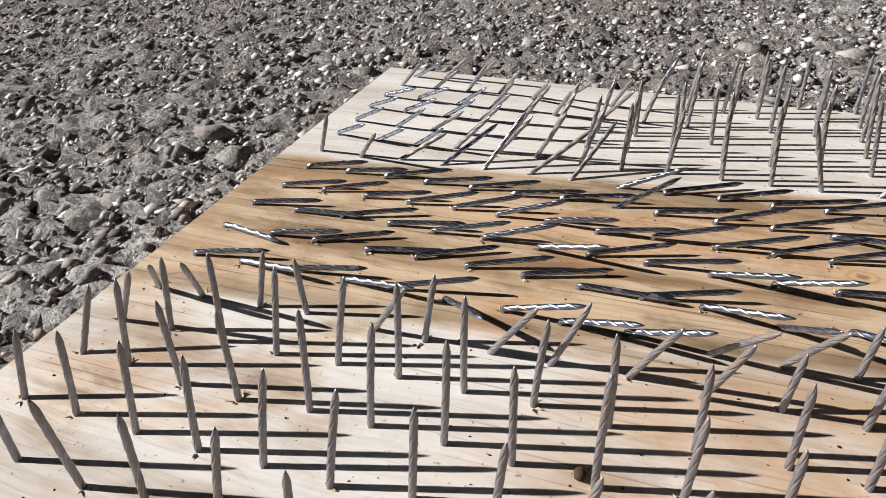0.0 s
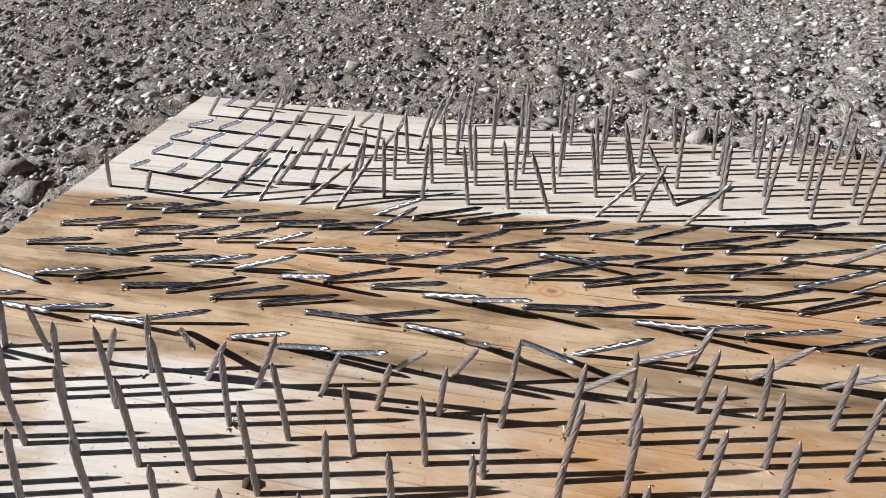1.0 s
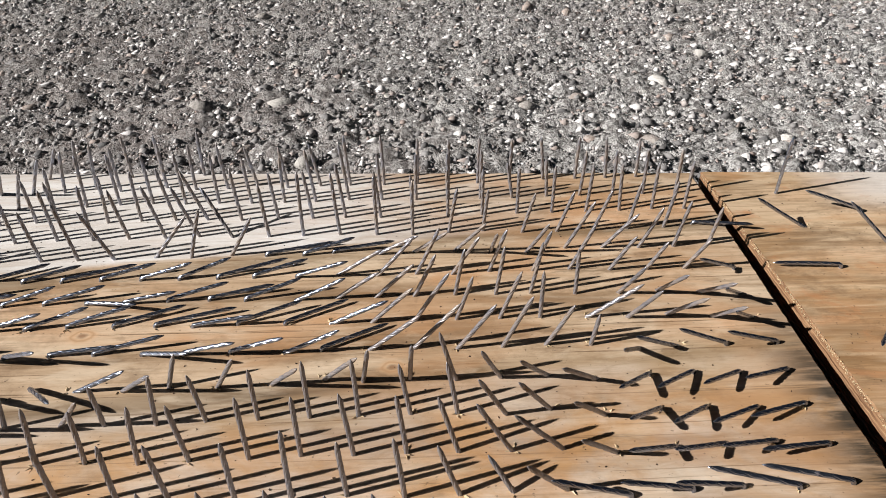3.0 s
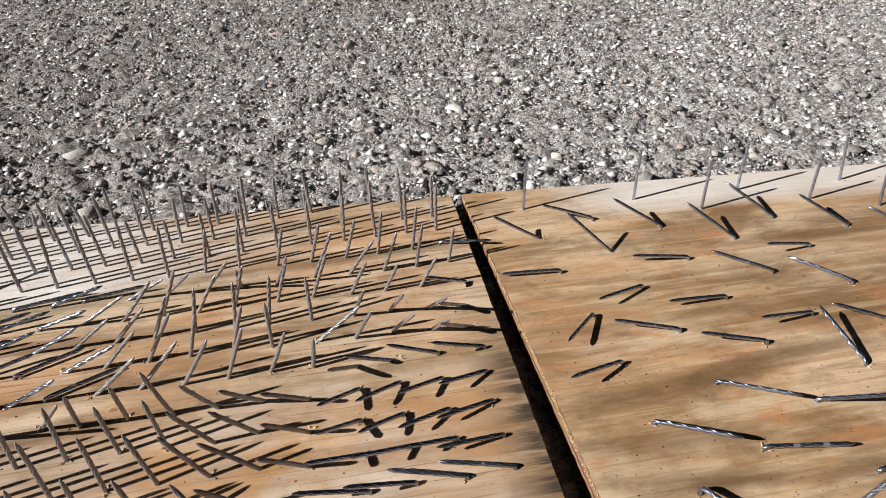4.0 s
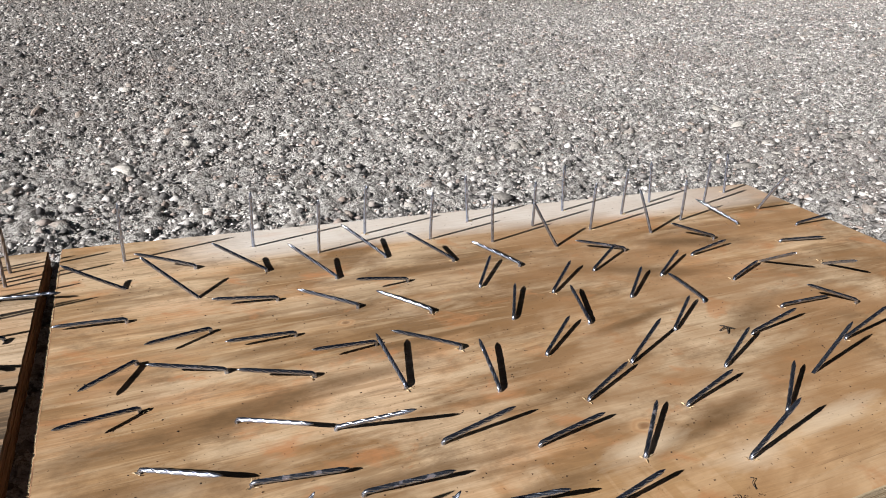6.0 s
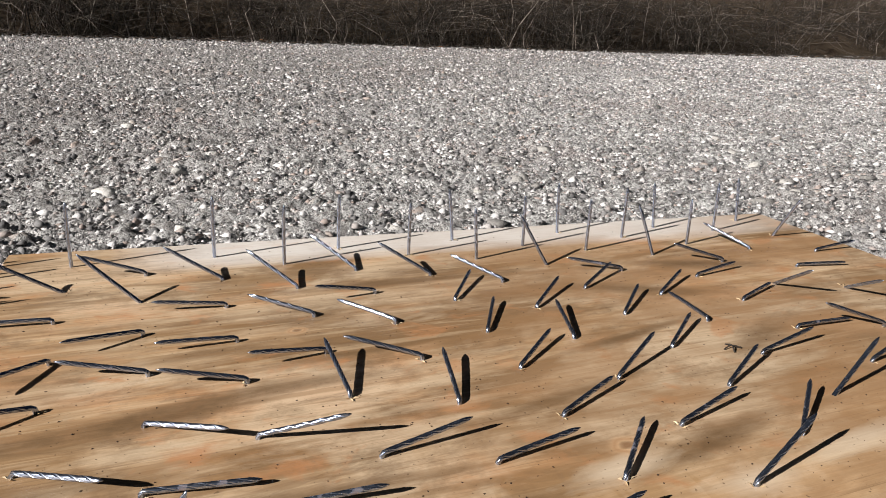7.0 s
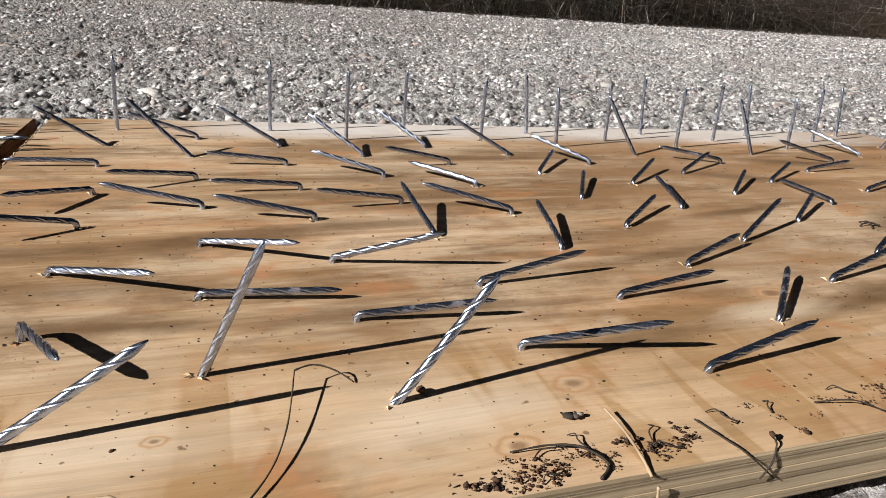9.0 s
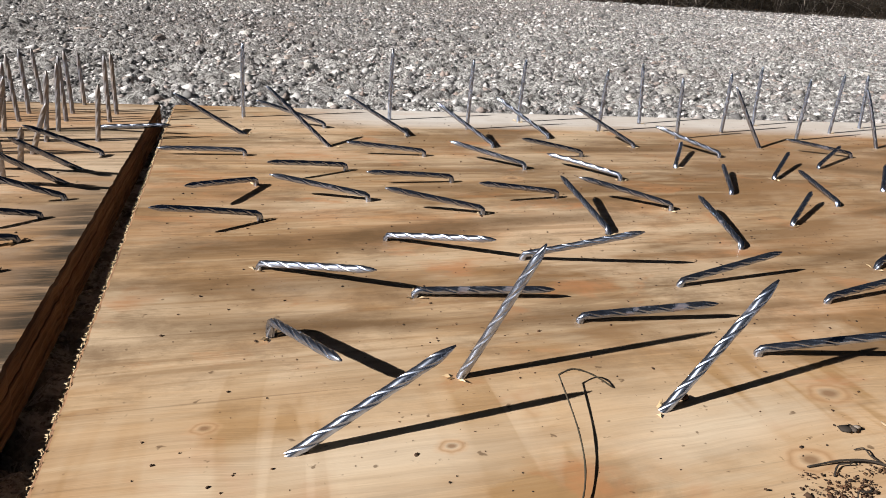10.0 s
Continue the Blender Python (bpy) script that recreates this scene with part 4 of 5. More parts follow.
for x, y, lean, way, tall in (
    (-0.418, -0.087, 54, 0, 54), (-0.379, -0.090, 41, -4, 58), (-0.341, -0.089, 26, -8, 59), (-0.307, -0.091, 29, -11, 52), (-0.271, -0.088, 17, -15, 53), (-0.229, -0.089, 15, -19, 51),
    (-0.194, -0.088, 21, -22, 58), (-0.156, -0.091, 23, -26, 49), (-0.121, -0.092, 24, -29, 41), (-0.084, -0.092, 26, -32, 45), (-0.036, -0.097, 62, -158, 56), (-1.047, -0.046, 62, -26, 49),
    (-1.011, -0.045, 60, -26, 49), (-0.973, -0.047, 58, -27, 49), (-0.935, -0.046, 45, -12, 52),
):
    nail(x, y, lean, way, tall / 1000, WORN if lean > 55 else DULL, "nails of the studded panel", join=far_nails)
for x, y, lean, way, tall in (
    (-0.896, -0.047, 39, -10, 52), (-0.861, -0.046, 31, -25, 57), (-0.821, -0.050, 15, 13, 52), (-0.787, -0.051, 4, 10, 59), (-0.752, -0.050, 7, 7, 57), (-0.709, -0.050, 5, -152, 59),
    (-0.673, -0.050, 4, -155, 66), (-0.637, -0.050, 18, -158, 62), (-0.600, -0.049, 41, 7, 58), (-0.563, -0.051, 14, 16, 55), (-0.525, -0.048, 32, -15, 56), (-0.488, -0.052, 86, 8, 72),
    (-0.451, -0.053, 74, 4, 55), (-0.422, -0.050, 84, 5, 65), (-0.382, -0.053, 54, -14, 52),
):
    nail(x, y, lean, way, tall / 1000, WORN if lean > 55 else DULL, "nails of the studded panel", join=far_nails)
for x, y, lean, way, tall in (
    (-0.344, -0.050, 47, -36, 55), (-0.303, -0.050, 40, -34, 55), (-0.266, -0.053, 35, -85, 52), (-0.231, -0.056, 31, -54, 54), (-0.192, -0.052, 23, -21, 63), (-0.155, -0.053, 31, -25, 55),
    (-0.118, -0.055, 20, -28, 54), (-0.082, -0.055, 9, -31, 57), (-0.046, -0.053, 10, -33, 46), (-1.045, -0.011, 64, -23, 49), (-1.006, -0.012, 58, -22, 50), (-0.970, -0.010, 55, -23, 50),
    (-0.932, -0.012, 44, -15, 51), (-0.895, -0.012, 35, -16, 53), (-0.857, -0.010, 23, 16, 50),
):
    nail(x, y, lean, way, tall / 1000, WORN if lean > 55 else DULL, "nails of the studded panel", join=far_nails)
for x, y, lean, way, tall in (
    (-0.822, -0.016, 13, 14, 51), (-0.787, -0.016, 4, 10, 54), (-0.750, -0.016, 2, 6, 57), (-0.709, -0.013, 2, -154, 61), (-0.672, -0.014, 1, -156, 63), (-0.635, -0.013, 6, -159, 61),
    (-0.598, -0.013, 8, -162, 65), (-0.563, -0.012, 15, -166, 64), (-0.527, -0.017, 39, 143, 62), (-0.491, -0.016, 3, -172, 62), (-0.456, -0.016, 0, -175, 74), (-0.418, -0.016, 4, -179, 72),
    (-0.380, -0.018, 2, 178, 69), (-0.343, -0.020, 1, 174, 63), (-0.306, -0.018, 7, -10, 54),
):
    nail(x, y, lean, way, tall / 1000, WORN if lean > 55 else DULL, "nails of the studded panel", join=far_nails)
for x, y, lean, way, tall in (
    (-0.270, -0.016, 5, -13, 50), (-0.230, -0.021, 13, -17, 51), (-0.194, -0.021, 16, -20, 53), (-0.156, -0.021, 15, -23, 53), (-0.120, -0.020, 6, -26, 56), (-0.081, -0.019, 6, -29, 55),
    (-0.049, -0.015, 85, -17, 62), (-1.046, 0.025, 69, -23, 49), (-1.007, 0.022, 65, -22, 50), (-0.969, 0.025, 57, -25, 50), (-0.931, 0.023, 43, -21, 51), (-0.894, 0.021, 37, -21, 51),
    (-0.857, 0.022, 25, 15, 47), (-0.818, 0.019, 11, 12, 50), (-0.783, 0.020, 2, 9, 52),
):
    nail(x, y, lean, way, tall / 1000, WORN if lean > 55 else DULL, "nails of the studded panel", join=far_nails)
for x, y, lean, way, tall in (
    (-0.746, 0.024, 1, 7, 53), (-0.718, 0.018, 5, -176, 53), (-0.669, 0.020, 3, 22, 55), (-0.634, 0.022, 0, -161, 61), (-0.597, 0.022, 7, -164, 65), (-0.562, 0.021, 16, -166, 65),
    (-0.526, 0.018, 5, -169, 62), (-0.487, 0.019, 5, -173, 57), (-0.450, 0.018, 3, -176, 58), (-0.415, 0.018, 4, -179, 66), (-0.377, 0.016, 3, 177, 56), (-0.343, 0.018, 1, -5, 51),
    (-0.305, 0.016, 1, -9, 55), (-0.268, 0.016, 1, 167, 56), (-0.230, 0.017, 2, 164, 57),
):
    nail(x, y, lean, way, tall / 1000, WORN if lean > 55 else DULL, "nails of the studded panel", join=far_nails)
for x, y, lean, way, tall in (
    (-0.192, 0.017, 1, -19, 55), (-0.155, 0.017, 4, -22, 59), (-0.118, 0.017, 4, 155, 57), (-0.082, 0.019, 1, -27, 57), (-0.047, 0.017, 0, 150, 58), (-1.044, 0.059, 72, -19, 49),
    (-1.006, 0.058, 66, -24, 50), (-0.967, 0.058, 58, -26, 50), (-0.930, 0.058, 44, -35, 50), (-0.894, 0.058, 45, -38, 50), (-0.865, 0.053, 38, -48, 48), (-0.820, 0.056, 44, -38, 54),
    (-0.780, 0.054, 17, 8, 47), (-0.740, 0.053, 5, 3, 51), (-0.705, 0.055, 5, 24, 62),
):
    nail(x, y, lean, way, tall / 1000, WORN if lean > 55 else DULL, "nails of the studded panel", join=far_nails)
for x, y, lean, way, tall in (
    (-0.669, 0.058, 1, 21, 62), (-0.633, 0.059, 1, -162, 60), (-0.596, 0.056, 1, 15, 62), (-0.559, 0.056, 2, -167, 61), (-0.522, 0.054, 4, -170, 56), (-0.486, 0.054, 1, -174, 56),
    (-0.451, 0.054, 5, -176, 63), (-0.414, 0.056, 4, -179, 69), (-0.377, 0.054, 3, 177, 59), (-0.339, 0.052, 2, 174, 58), (-0.303, 0.051, 2, -9, 55), (-0.267, 0.051, 2, 168, 62),
    (-0.231, 0.050, 8, 165, 44), (-0.192, 0.052, 4, 162, 47), (-0.155, 0.052, 4, -21, 57),
):
    nail(x, y, lean, way, tall / 1000, WORN if lean > 55 else DULL, "nails of the studded panel", join=far_nails)
for x, y, lean, way, tall in (
    (-0.118, 0.050, 1, -24, 57), (-0.083, 0.052, 0, 154, 57), (-0.046, 0.051, 1, -29, 57), (-1.043, 0.098, 49, -33, 50), (-1.005, 0.098, 51, -30, 50), (-0.967, 0.098, 40, -34, 51),
    (-0.933, 0.101, 50, -42, 48), (-0.896, 0.093, 52, -55, 51), (-0.863, 0.101, 51, -42, 48), (-0.815, 0.088, 37, -45, 48), (-0.779, 0.088, 19, 7, 46), (-0.743, 0.089, 7, 4, 53),
    (-0.709, 0.096, 3, 14, 56), (-0.679, 0.089, 0, 22, 55), (-0.628, 0.095, 0, 16, 56),
):
    nail(x, y, lean, way, tall / 1000, WORN if lean > 55 else DULL, "nails of the studded panel", join=far_nails)
for x, y, lean, way, tall in (
    (-0.593, 0.089, 2, 14, 55), (-0.556, 0.089, 3, -168, 55), (-0.523, 0.095, 6, -171, 50), (-0.487, 0.088, 3, -174, 53), (-0.449, 0.090, 6, -177, 54), (-0.415, 0.090, 3, -179, 62),
    (-0.376, 0.089, 2, 177, 62), (-0.337, 0.089, 2, 174, 58), (-0.301, 0.088, 0, 171, 56), (-0.267, 0.087, 0, 169, 61), (-0.230, 0.087, 0, 166, 55), (-0.190, 0.092, 3, 163, 54),
    (-0.152, 0.092, 1, -20, 54), (-0.116, 0.092, 4, 157, 52), (-0.080, 0.092, 2, 155, 50),
):
    nail(x, y, lean, way, tall / 1000, WORN if lean > 55 else DULL, "nails of the studded panel", join=far_nails)
for x, y, lean, way, tall in (
    (-1.040, 0.129, 60, -26, 50), (-1.006, 0.134, 52, -30, 50), (-0.969, 0.132, 50, -33, 49), (-0.776, 0.123, 26, 6, 44), (-0.741, 0.123, 10, 4, 51), (-0.677, 0.123, 2, 21, 54),
    (-0.641, 0.124, 2, 19, 54), (-0.592, 0.124, 2, -166, 55),
):
    nail(x, y, lean, way, tall / 1000, WORN if lean > 55 else DULL, "nails of the studded panel", join=far_nails)
verts, faces, kinds, count = [], [], [], 0
for data, m in far_nails:
    co = np.empty(len(data.vertices) * 3, np.float32)
    data.vertices.foreach_get("co", co)
    rot, at = np.array(m.to_3x3()), np.array(m.translation)
    verts.append(co.reshape(-1, 3) @ rot.T + at)
    faces += [tuple(k + count for k in p.vertices) for p in data.polygons]
    kinds += [int(data.materials[0] is WORN)] * len(data.polygons)
    count += len(data.vertices)
far_mesh = solid("far_nails", np.concatenate(verts), faces, DULL, True)
far_mesh.materials.append(WORN)
far_mesh.polygons.foreach_set("material_index", kinds)
tagged(new("far_nails", far_mesh), "dusty grey spiral-shank nails crowding the pine panel", "nails", kind="stuff")
# Sparsely nailed panel, patch by patch.
for x, y, lean, way, tall in (
    (0.067, 0.044, 1, 4, 70), (0.209, 0.039, 2, 174, 70), (0.348, 0.035, 0, -16, 66), (0.492, 0.032, 3, 155, 66), (0.640, 0.027, 4, 146, 67), (0.139, -0.001, 71, 170, 67),
    (0.279, -0.002, 2, 168, 68), (0.421, -0.007, 2, 158, 65), (0.569, -0.010, 1, 149, 65), (0.715, -0.011, 2, 141, 67), (0.787, 0.017, 3, 139, 64), (0.862, -0.016, 2, 135, 67),
    (0.934, 0.016, 3, 133, 65), (0.071, -0.027, 60, 175, 69), (0.211, -0.033, 62, 157, 67),
):
    nail(x, y, lean, way, tall / 1000, BRIGHT, "nails of the tan panel")
for x, y, lean, way, tall in (
    (0.349, -0.041, 66, 135, 67), (0.493, -0.040, 4, 152, 62), (0.638, -0.045, 2, 144, 66), (0.138, -0.072, 50, 163, 73), (0.280, -0.075, 64, 140, 67), (0.422, -0.076, 63, 148, 68),
    (0.566, -0.079, 32, 154, 67), (0.712, -0.081, 21, 140, 64), (0.783, -0.056, 2, 136, 61), (0.930, -0.055, 25, -74, 67), (0.066, -0.100, 87, 176, 67), (0.209, -0.104, 85, 175, 68),
    (0.351, -0.108, 75, -171, 67), (0.490, -0.114, 78, 132, 67), (0.639, -0.118, 82, 158, 67),
):
    nail(x, y, lean, way, tall / 1000, BRIGHT, "nails of the tan panel")
for x, y, lean, way, tall in (
    (0.780, -0.124, 77, 160, 67), (0.850, -0.095, 71, 119, 67), (0.933, -0.124, 82, -2, 67), (0.138, -0.144, 79, -156, 67), (0.282, -0.146, 79, 149, 67), (0.422, -0.146, 85, 53, 67),
    (0.568, -0.153, 82, 32, 67), (0.713, -0.157, 83, 9, 67), (0.072, -0.178, 80, -132, 67), (0.211, -0.178, 83, -177, 67), (0.349, -0.181, 83, 132, 67), (0.493, -0.184, 82, 41, 67),
    (0.637, -0.190, 84, 33, 67), (0.786, -0.194, 58, -102, 67), (0.859, -0.162, 88, -12, 67),
):
    nail(x, y, lean, way, tall / 1000, BRIGHT, "nails of the tan panel")
for x, y, lean, way, tall in (
    (0.142, -0.217, 79, 169, 67), (0.277, -0.219, 79, -171, 67), (0.423, -0.220, 86, 60, 67), (0.569, -0.222, 85, 43, 67), (0.713, -0.227, 87, 21, 67), (0.859, -0.225, 61, -111, 67),
    (0.072, -0.248, 77, -156, 67), (0.211, -0.249, 79, 170, 68), (0.349, -0.252, 78, 155, 70), (0.492, -0.254, 84, 75, 67), (0.639, -0.258, 88, 86, 67), (0.140, -0.287, 80, -38, 67),
    (0.279, -0.291, 77, 95, 67), (0.420, -0.289, 85, 39, 67), (0.567, -0.294, 83, 37, 67),
):
    nail(x, y, lean, way, tall / 1000, BRIGHT, "nails of the tan panel")
for x, y, lean, way, tall in (
    (0.713, -0.296, 88, -3, 67), (0.069, -0.319, 80, -37, 67), (0.209, -0.323, 73, -26, 67), (0.352, -0.323, 80, 80, 67), (0.488, -0.327, 74, 29, 67), (0.637, -0.328, 81, 6, 67),
    (0.802, -0.318, 74, 158, 67), (0.139, -0.360, 88, -11, 70), (0.280, -0.367, 80, 4, 67), (0.417, -0.361, 85, 24, 67), (0.567, -0.363, 80, 28, 67), (0.721, -0.368, 70, 6, 67),
    (0.071, -0.388, 295, -65, 60), (0.208, -0.396, 85, -9, 67), (0.348, -0.396, 83, 7, 67),
):
    nail(x, y, lean, way, tall / 1000, BRIGHT, "nails of the tan panel")
for x, y, lean, way, tall in (
    (0.492, -0.397, 82, 14, 67), (0.635, -0.400, 57, 13, 67), (0.139, -0.430, 26, -22, 63), (0.273, -0.436, 76, -21, 67), (0.417, -0.435, 83, 44, 67), (0.567, -0.433, 79, 39, 67),
    (0.070, -0.464, 55, 0, 63), (0.206, -0.465, 39, 5, 63), (0.345, -0.471, 80, 7, 67), (0.492, -0.466, 65, 13, 67),
):
    nail(x, y, lean, way, tall / 1000, BRIGHT, "nails of the tan panel")


# ---- chips, crumbs and dry stems on the panels ----
def scatter(name, count, x0, x1, y0, y1, low, high, material, label, category, flat=0.5):
    x, y = rng.uniform(x0, x1, count), rng.uniform(y0, y1, count)
    size = low + (high - low) * rng.random(count) ** 2.5
    tagged(new(name, lumps(name, x, y, size * 0.35, size, material, flat, 0.3)), label, category, kind="stuff")


scatter("sawdust_specks", 2600, 0.02, 0.9, -0.50, 0.03, 0.00015, 0.0007, CRUMB, "dark specks of dirt on the tan panel", "dirt")
scatter("dirt_specks", 1500, -1.07, -0.05, -0.5, 0.1, 0.0002, 0.0008, CRUMB, "dark specks of dirt on the studded panel", "dirt")


def clump(name, spots, label):
    """Soil in loose crumbs: small heaps of grains round each spot."""
    xs, ys, zs, ss = [], [], [], []
    for cx, cy, r, n, big in spots:
        heaps = max(3, n // 14)
        hx, hy = rng.normal(cx, r, heaps), np.clip(rng.normal(cy, min(r, 0.008) * 0.55, heaps), -0.5215, 0.05)
        pick = rng.integers(0, heaps, n)
        tight = 0.0008 + 1.1 * big
        s = 0.00018 + big * rng.random(n) ** 2
        xs.append(hx[pick] + rng.normal(0, tight * 1.5, n)), ys.append(np.clip(hy[pick] + rng.normal(0, tight, n), -0.5225, 0.05))
        zs.append(s * 0.5 + np.abs(rng.normal(0, tight * 0.35, n))), ss.append(s)
    x, y, z, s = (np.concatenate(k) for k in (xs, ys, zs, ss))
    tagged(new(name, lumps(name, x, y, np.minimum(z, 0.0018), s, CRUMB, 0.7, 0.4)), label, "soil", kind="stuff")


clump("soil_crumbs", [(0.258, -0.513, 0.017, 260, 0.0003), (0.246, -0.515, 0.010, 110, 0.0006), (0.285, -0.511, 0.005, 130, 0.0006), (0.303, -0.510, 0.004, 80, 0.0006), (0.225, -0.517, 0.003, 45, 0.0007), (0.232, -0.516, 0.003, 40, 0.0006), (0.345, -0.508, 0.030, 120, 0.0002), (0.405, -0.505, 0.018, 200, 0.0003), (0.44, -0.498, 0.020, 150, 0.0003)], "crumbs of dark soil along the edge of the tan panel")


def stem(name, points, r0, r1, material, label):
    pts = [Vector(p) for p in points]
    fine = []
    for k in range(len(pts) - 1):
        a, b = pts[max(k - 1, 0)], pts[k]
        c, d = pts[k + 1], pts[min(k + 2, len(pts) - 1)]
        for s in range(6):
            t = s / 6
            fine.append(0.5 * (2 * b + (c - a) * t + (2 * a - 5 * b + 4 * c - d) * t * t + (3 * b - a - 3 * c + d) * t ** 3))
    fine.append(pts[-1])
    radii = [(r0 + (r1 - r0) * k / (len(fine) - 1)) * (1 + 0.15 * math.sin(k * 1.7)) for k in range(len(fine))]
    return tagged(new(name, solid(name, *tube(fine, radii, 6), material, True)), label, "twig")


stem("dry_stalk", [(0.140, -0.5235, 0.0012), (0.158, -0.500, 0.0022), (0.167, -0.478, 0.0042), (0.1735, -0.446, 0.0072)], 0.00036, 0.0003, STRAW, "thin dry plant stalk lying on the tan panel")
stem("dry_stalk", [(0.1735, -0.446, 0.0072), (0.181, -0.443, 0.0070), (0.189, -0.4445, 0.0045), (0.196, -0.4485, 0.0006)], 0.0004, 0.0003, STRAW, "curled end of a dry stalk on the panel")
stem("dry_stick", [(0.2818, -0.4905, 0.0036), (0.2822, -0.503, 0.0028), (0.2808, -0.517, 0.0018), (0.2795, -0.5255, 0.0002)], 0.0004, 0.0006, PALE, "pale dry stick leaning over the edge of the panel")
stem("twig", [(0.238, -0.5035, 0.0009), (0.252, -0.5045, 0.0022), (0.262, -0.509, 0.0030), (0.268, -0.517, 0.0012), (0.262, -0.523, 0.0008)], 0.0003, 0.0006, TWIG, "crooked brown twig among soil crumbs on the panel")
stem("twig", [(0.315, -0.501, 0.0007), (0.3165, -0.513, 0.0016), (0.3200, -0.5240, 0.0008), (0.3335, -0.5252, -0.0110)], 0.0004, 0.0003, TWIG, "thin brown twig at the edge of the tan panel")
stem("twig", [(0.372, -0.502, 0.0008), (0.386, -0.507, 0.0030), (0.396, -0.514, 0.0010)], 0.0003, 0.0003, TWIG, "thin curled twig among crumbs on the panel")
stem("twig", [(0.335, -0.5185, 0.0022), (0.3335, -0.5225, 0.0018), (0.3305, -0.5252, -0.0040), (0.3262, -0.5256, -0.0096)], 0.0004, 0.0003, TWIG, "thin curved stem of a seed pod hanging over the edge")
stem("dry_stick", [(0.2825, -0.5262, -0.0040), (0.2830, -0.5262, -0.0100), (0.2810, -0.5275, -0.0150)], 0.0006, 0.0003, PALE, "broken end of a dry stick below the edge")
stem("straw", [(0.111, -0.4965, 0.0012), (0.116, -0.4995, 0.0030), (0.121, -0.5045, 0.0012)], 0.0009, 0.0006, PALE, "short piece of pale straw on the panel")
stem("twig", [(0.609, -0.312, 0.0008), (0.617, -0.311, 0.0030), (0.626, -0.314, 0.0010)], 0.0006, 0.0008, TWIG, "small forked brown plant bit on the panel")
stem("twig", [(0.617, -0.304, 0.0008), (0.6175, -0.311, 0.0034), (0.614, -0.319, 0.0008)], 0.0005, 0.0007, TWIG, "small forked brown plant bit on the panel")
for x, y, z, r, name, label in (
    (0.2195, -0.4605, 0.0015, 0.0017, "seed", "round black seed beside a nail on the panel"),
    (0.335, -0.5185, 0.0030, 0.0017, "seed_pod", "small brown seed pod on the edge of the panel"),
    (0.352, -0.5180, 0.0010, 0.0012, "seed_pod", "small brown seed pod on the edge of the panel"),
    (-0.767, -0.370, 0.0020, 0.0038, "resin_drop", "reddish brown drop of resin on the studded panel"),
):
    data = lumps(name, np.array([x]), np.array([y]), np.array([z]), np.array([r]), CRUMB, 0.85, 0.06)
    data.shade_smooth()
    tagged(new(name, data), label, "seed" if "seed" in name else "resin")
leaf_mesh = lumps("leaf_scrap", np.array([0.268, 0.2705, 0.2725, 0.2715]), np.array([-0.4885, -0.4900, -0.4895, -0.4875]), np.array([0.0012, 0.0016, 0.0018, 0.0014]), np.array([0.0021, 0.0019, 0.0015, 0.0013]), TWIG, 0.4, 0.3)
tagged(new("leaf_scrap", leaf_mesh), "dark curled scrap of leaf on the tan panel", "leaf")


def chips(name, spots, label):
    """Torn slivers of wood round the feet of nails, as one mesh."""
    verts, faces = [], []
    for x, y in spots:
        for _ in range(random.randrange(2, 5)):
            a, l, w = random.uniform(0, math.tau), random.uniform(0.002, 0.0055), random.uniform(0.0006, 0.0014)
            d, s = Vector((math.cos(a), math.sin(a), 0)), Vector((-math.sin(a), math.cos(a), 0))
            p = Vector((x, y, 0)) + d * 0.0022
            k = len(verts)
            verts += [p - s * w, p + s * w, p + d * l + Vector((0, 0, random.uniform(0.0004, 0.002))), p + d * l * 0.4 + Vector((0, 0, 0.0013))]
            faces += [(k, k + 1, k + 3), (k + 1, k + 2, k + 3), (k + 2, k, k + 3), (k, k + 2, k + 1)]
    tagged(new(name, solid(name, verts, faces, CHIP)), label, "wood chips", kind="stuff")


feet = [tuple(o.matrix_basis.translation[:2]) for o in bpy.data.objects if o.name.startswith("nail") and o.type == "MESH"]
chips("wood_slivers", [f for f in feet if random.random() < 0.55], "pale torn slivers of wood round the feet of nails")

for x, y, a, l in ((0.244, -0.509, 20, 0.013), (0.252, -0.516, 200, 0.011), (0.266, -0.507, 110, 0.009), (0.291, -0.509, 60, 0.010), (0.300, -0.515, 160, 0.012), (0.331, -0.506, 130, 0.012), (0.349, -0.504, 70, 0.008), (0.396, -0.500, 150, 0.012), (0.411, -0.506, 40, 0.010), (0.437, -0.496, 10, 0.013), (0.452, -0.500, 100, 0.010), (0.470, -0.492, 60, 0.012)):
    d, s = Vector((math.cos(radians(a)), math.sin(radians(a)), 0)), Vector((-math.sin(radians(a)), math.cos(radians(a)), 0))
    p = Vector((x, y, 0.0006))
    stem("root_fibre", [p, p + d * l * 0.4 + s * l * 0.12 + Vector((0, 0, 0.0012)), p + d * l * 0.75 - s * l * 0.05 + Vector((0, 0, 0.0016)), p + d * l + s * l * 0.1], 0.00035, 0.0002, TWIG, "thin brown root fibre among soil crumbs on the panel")



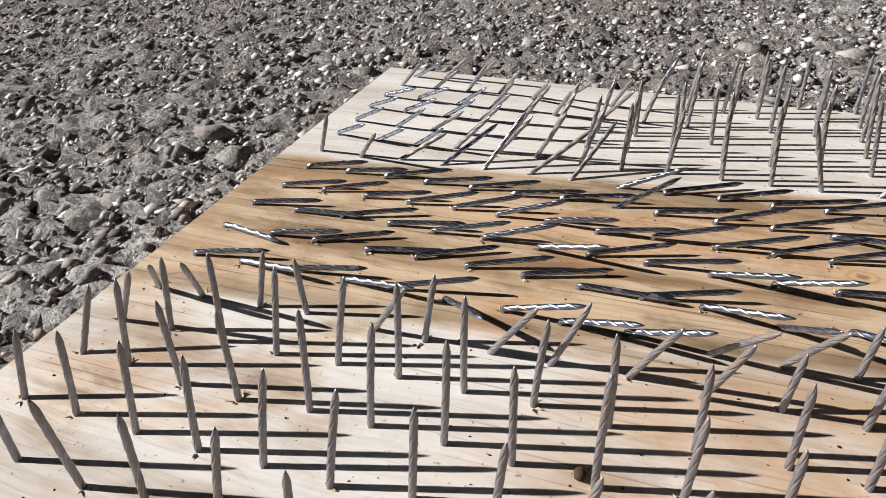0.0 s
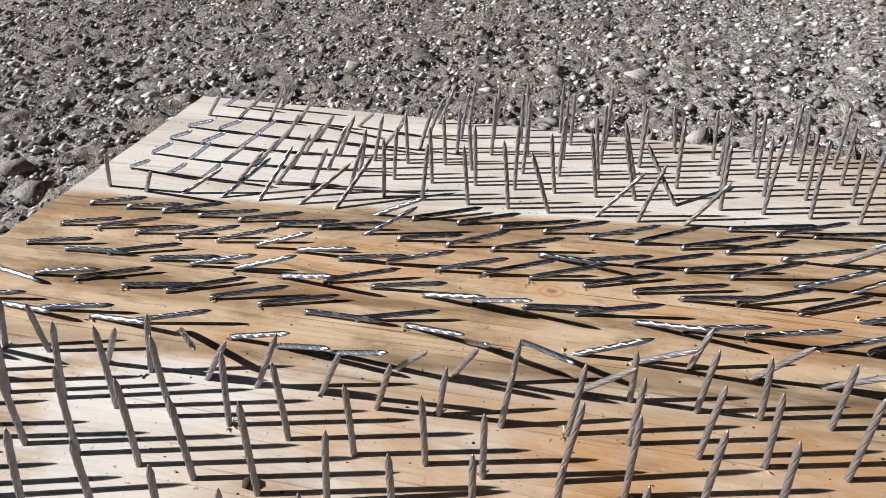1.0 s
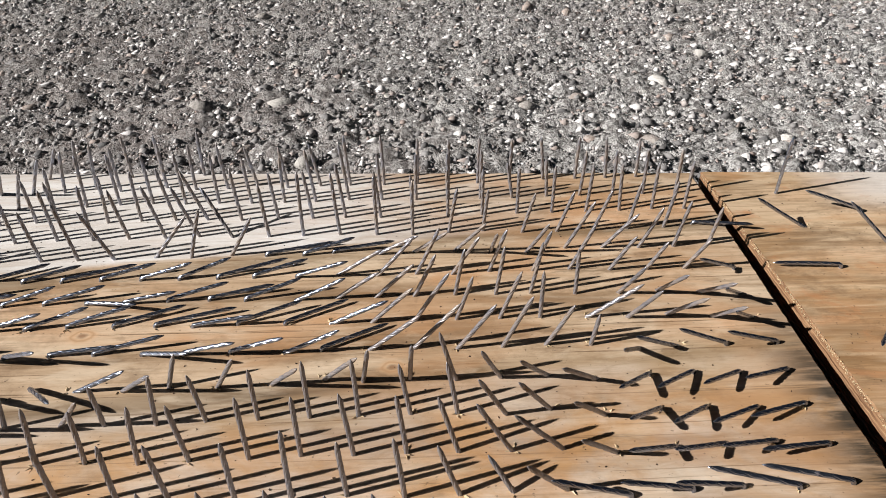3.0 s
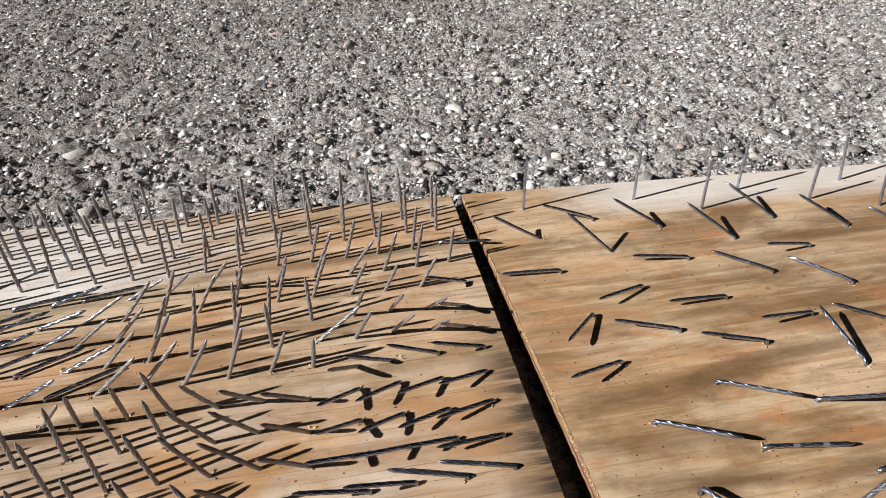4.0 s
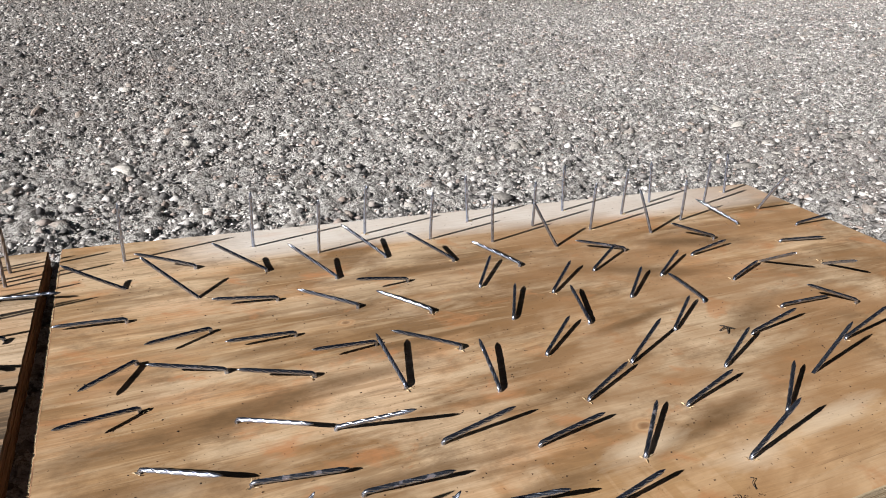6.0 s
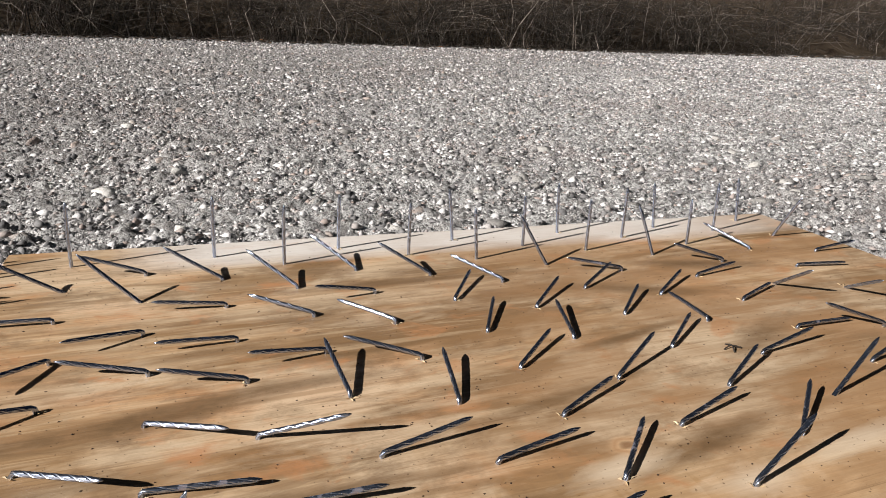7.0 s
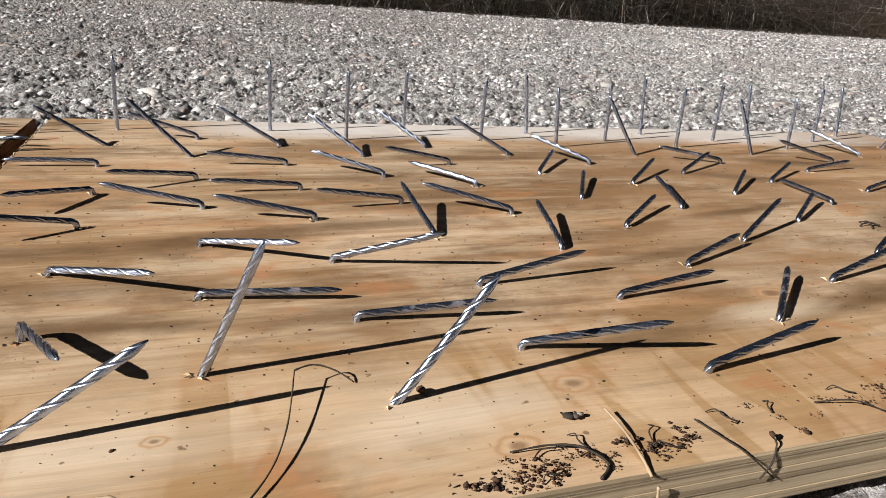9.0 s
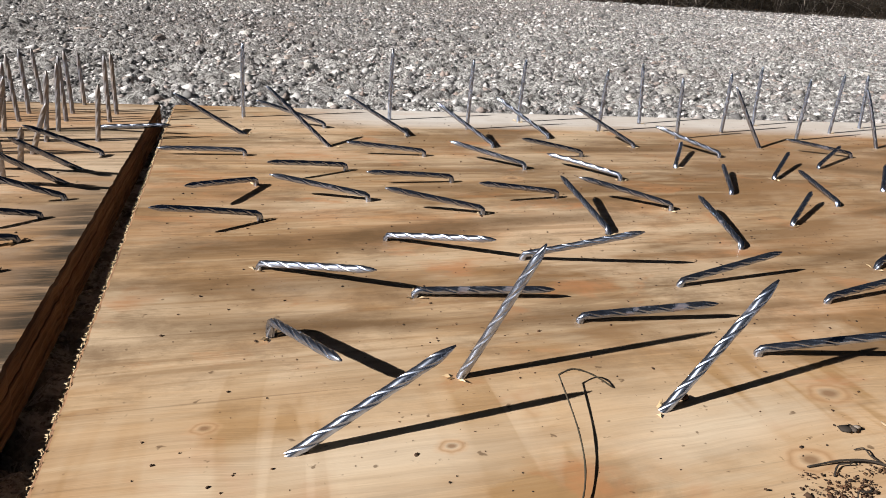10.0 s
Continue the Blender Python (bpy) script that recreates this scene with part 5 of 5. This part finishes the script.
# ---- scrub beyond the gravel ----
def branches(seed, count, spread_x, tall, thin, thick, lift=0.0):
    """Arching bare canes with side twigs, as arrays."""
    g = np.random.default_rng(seed)
    seg = 6
    t = np.linspace(0, 1, seg + 1)
    root = np.stack([g.uniform(-spread_x, spread_x, count), g.uniform(-0.55, 0.6, count), -0.02 + lift * g.random(count)], -1)
    heading = g.uniform(0, math.tau, count)
    length = tall * g.uniform(0.35, 1.0, count)
    arch = g.uniform(0.35, 1.75, count)
    up = t[None] * (1 - 0.55 * arch[:, None] * t[None])
    out = arch[:, None] * t[None] ** 1.6
    p = np.stack([root[:, :1] + length[:, None] * out * np.cos(heading)[:, None], root[:, 1:2] + 0.6 * length[:, None] * out * np.sin(heading)[:, None], root[:, 2:] + length[:, None] * up], -1)
    p[:, 1:] += np.cumsum(g.normal(0, 0.055, (count, seg, 3)), 1) * length[:, None, None]
    r = (thin + (thick - thin) * g.random(count) ** 2)[:, None] * (1 - 0.75 * t[None])
    ring = np.array([(math.cos(a), math.sin(a)) for a in (0.3, 2.39, 4.49)])
    sx, sy = np.cos(heading + 1.57), np.sin(heading + 1.57)
    side = np.stack([sx, sy, 0 * sx], -1)[:, None]
    rise = np.stack([0.5 * np.cos(heading), 0.5 * np.sin(heading), 0.7 + 0 * sx], -1)[:, None]
    v = np.stack([p + r[..., None] * (c * side + s * rise) for c, s in ring], 2)
    ids = np.arange(count * (seg + 1) * 3).reshape(count, seg + 1, 3)
    f = np.stack([np.stack([ids[:, :-1, k], ids[:, :-1, (k + 1) % 3], ids[:, 1:, (k + 1) % 3], ids[:, 1:, k]], -1) for k in range(3)], 2)
    return v.reshape(-1, 3), f.reshape(-1, 4)


for kind in range(3):
    v1, f1 = branches(40 + kind, 900, 0.95, (1.5, 1.2, 1.8)[kind], 0.0012, 0.007)
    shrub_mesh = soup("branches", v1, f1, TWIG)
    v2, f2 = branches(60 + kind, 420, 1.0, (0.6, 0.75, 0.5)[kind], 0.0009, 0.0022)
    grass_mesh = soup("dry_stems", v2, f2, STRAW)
    v3, f3 = branches(80 + kind, 800, 1.0, (0.55, 0.45, 0.65)[kind], 0.0010, 0.0036, 0.9)
    tangle_mesh = soup("twig_tangle", v3, f3, BRAMBLE)
    for k in range(kind, 16, 3):
        base = new("bare_shrub")
        base.matrix_basis = pose(-9.0 + 1.55 * k, 5.85 + 0.045 * max(0, k - 6) ** 1.4 + random.uniform(-0.1, 0.25), GROUND, 0, 0, random.choice((0, 180)) + random.uniform(-8, 8))
        for part_name, data in (("bare_branch_mass", shrub_mesh), ("dry_stem_mass", grass_mesh), ("twig_tangle", tangle_mesh)):
            ob = new(part_name, data)
            ob.parent = base
        tagged(base, "leafless brown shrub tangled with dry stems beyond the gravel", "shrub", "shrubs along the gravel")

v4, f4 = branches(97, 2600, 9.0, 0.30, 0.0012, 0.005)
fallen = new("fallen_twigs", soup("fallen_twigs", v4 * np.array([1, 0.45, 0.45]), f4, TWIG))
fallen.matrix_basis = pose(2.0, 5.42, GROUND)
tagged(fallen, "dry twigs lying along the foot of the shrubs", "twigs", kind="stuff")

bank_x, bank_y = np.linspace(-40, 45, 180), np.linspace(5.5, 12, 40)
bx, by = np.meshgrid(bank_x, bank_y)
rise = np.clip(by - 5.65 - 0.02 * np.clip(bx, 0, 40), 0, 6)
bz = GROUND - 0.02 + 0.02 * np.clip(by - 5.55, 0, 1) + 0.85 * rise ** 0.9 + rng.normal(0, 0.03, bx.shape) * np.clip(rise * 3, 0, 1)
ids = np.arange(bx.size).reshape(bx.shape)
quads = np.stack([ids[:-1, :-1], ids[:-1, 1:], ids[1:, 1:], ids[1:, :-1]], -1).reshape(-1, 4)
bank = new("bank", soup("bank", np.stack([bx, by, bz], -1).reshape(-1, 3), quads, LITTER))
tagged(bank, "dark bank of earth and dead leaves behind the shrubs", "bank", kind="structure")
x, y = rng.uniform(-6, 10, 5200), 5.14 + np.abs(rng.normal(0, 0.3, 5200)) + 0.08 * np.sin(rng.uniform(0, 6.28, 5200))
size = 0.006 + 0.03 * rng.random(5200) ** 2
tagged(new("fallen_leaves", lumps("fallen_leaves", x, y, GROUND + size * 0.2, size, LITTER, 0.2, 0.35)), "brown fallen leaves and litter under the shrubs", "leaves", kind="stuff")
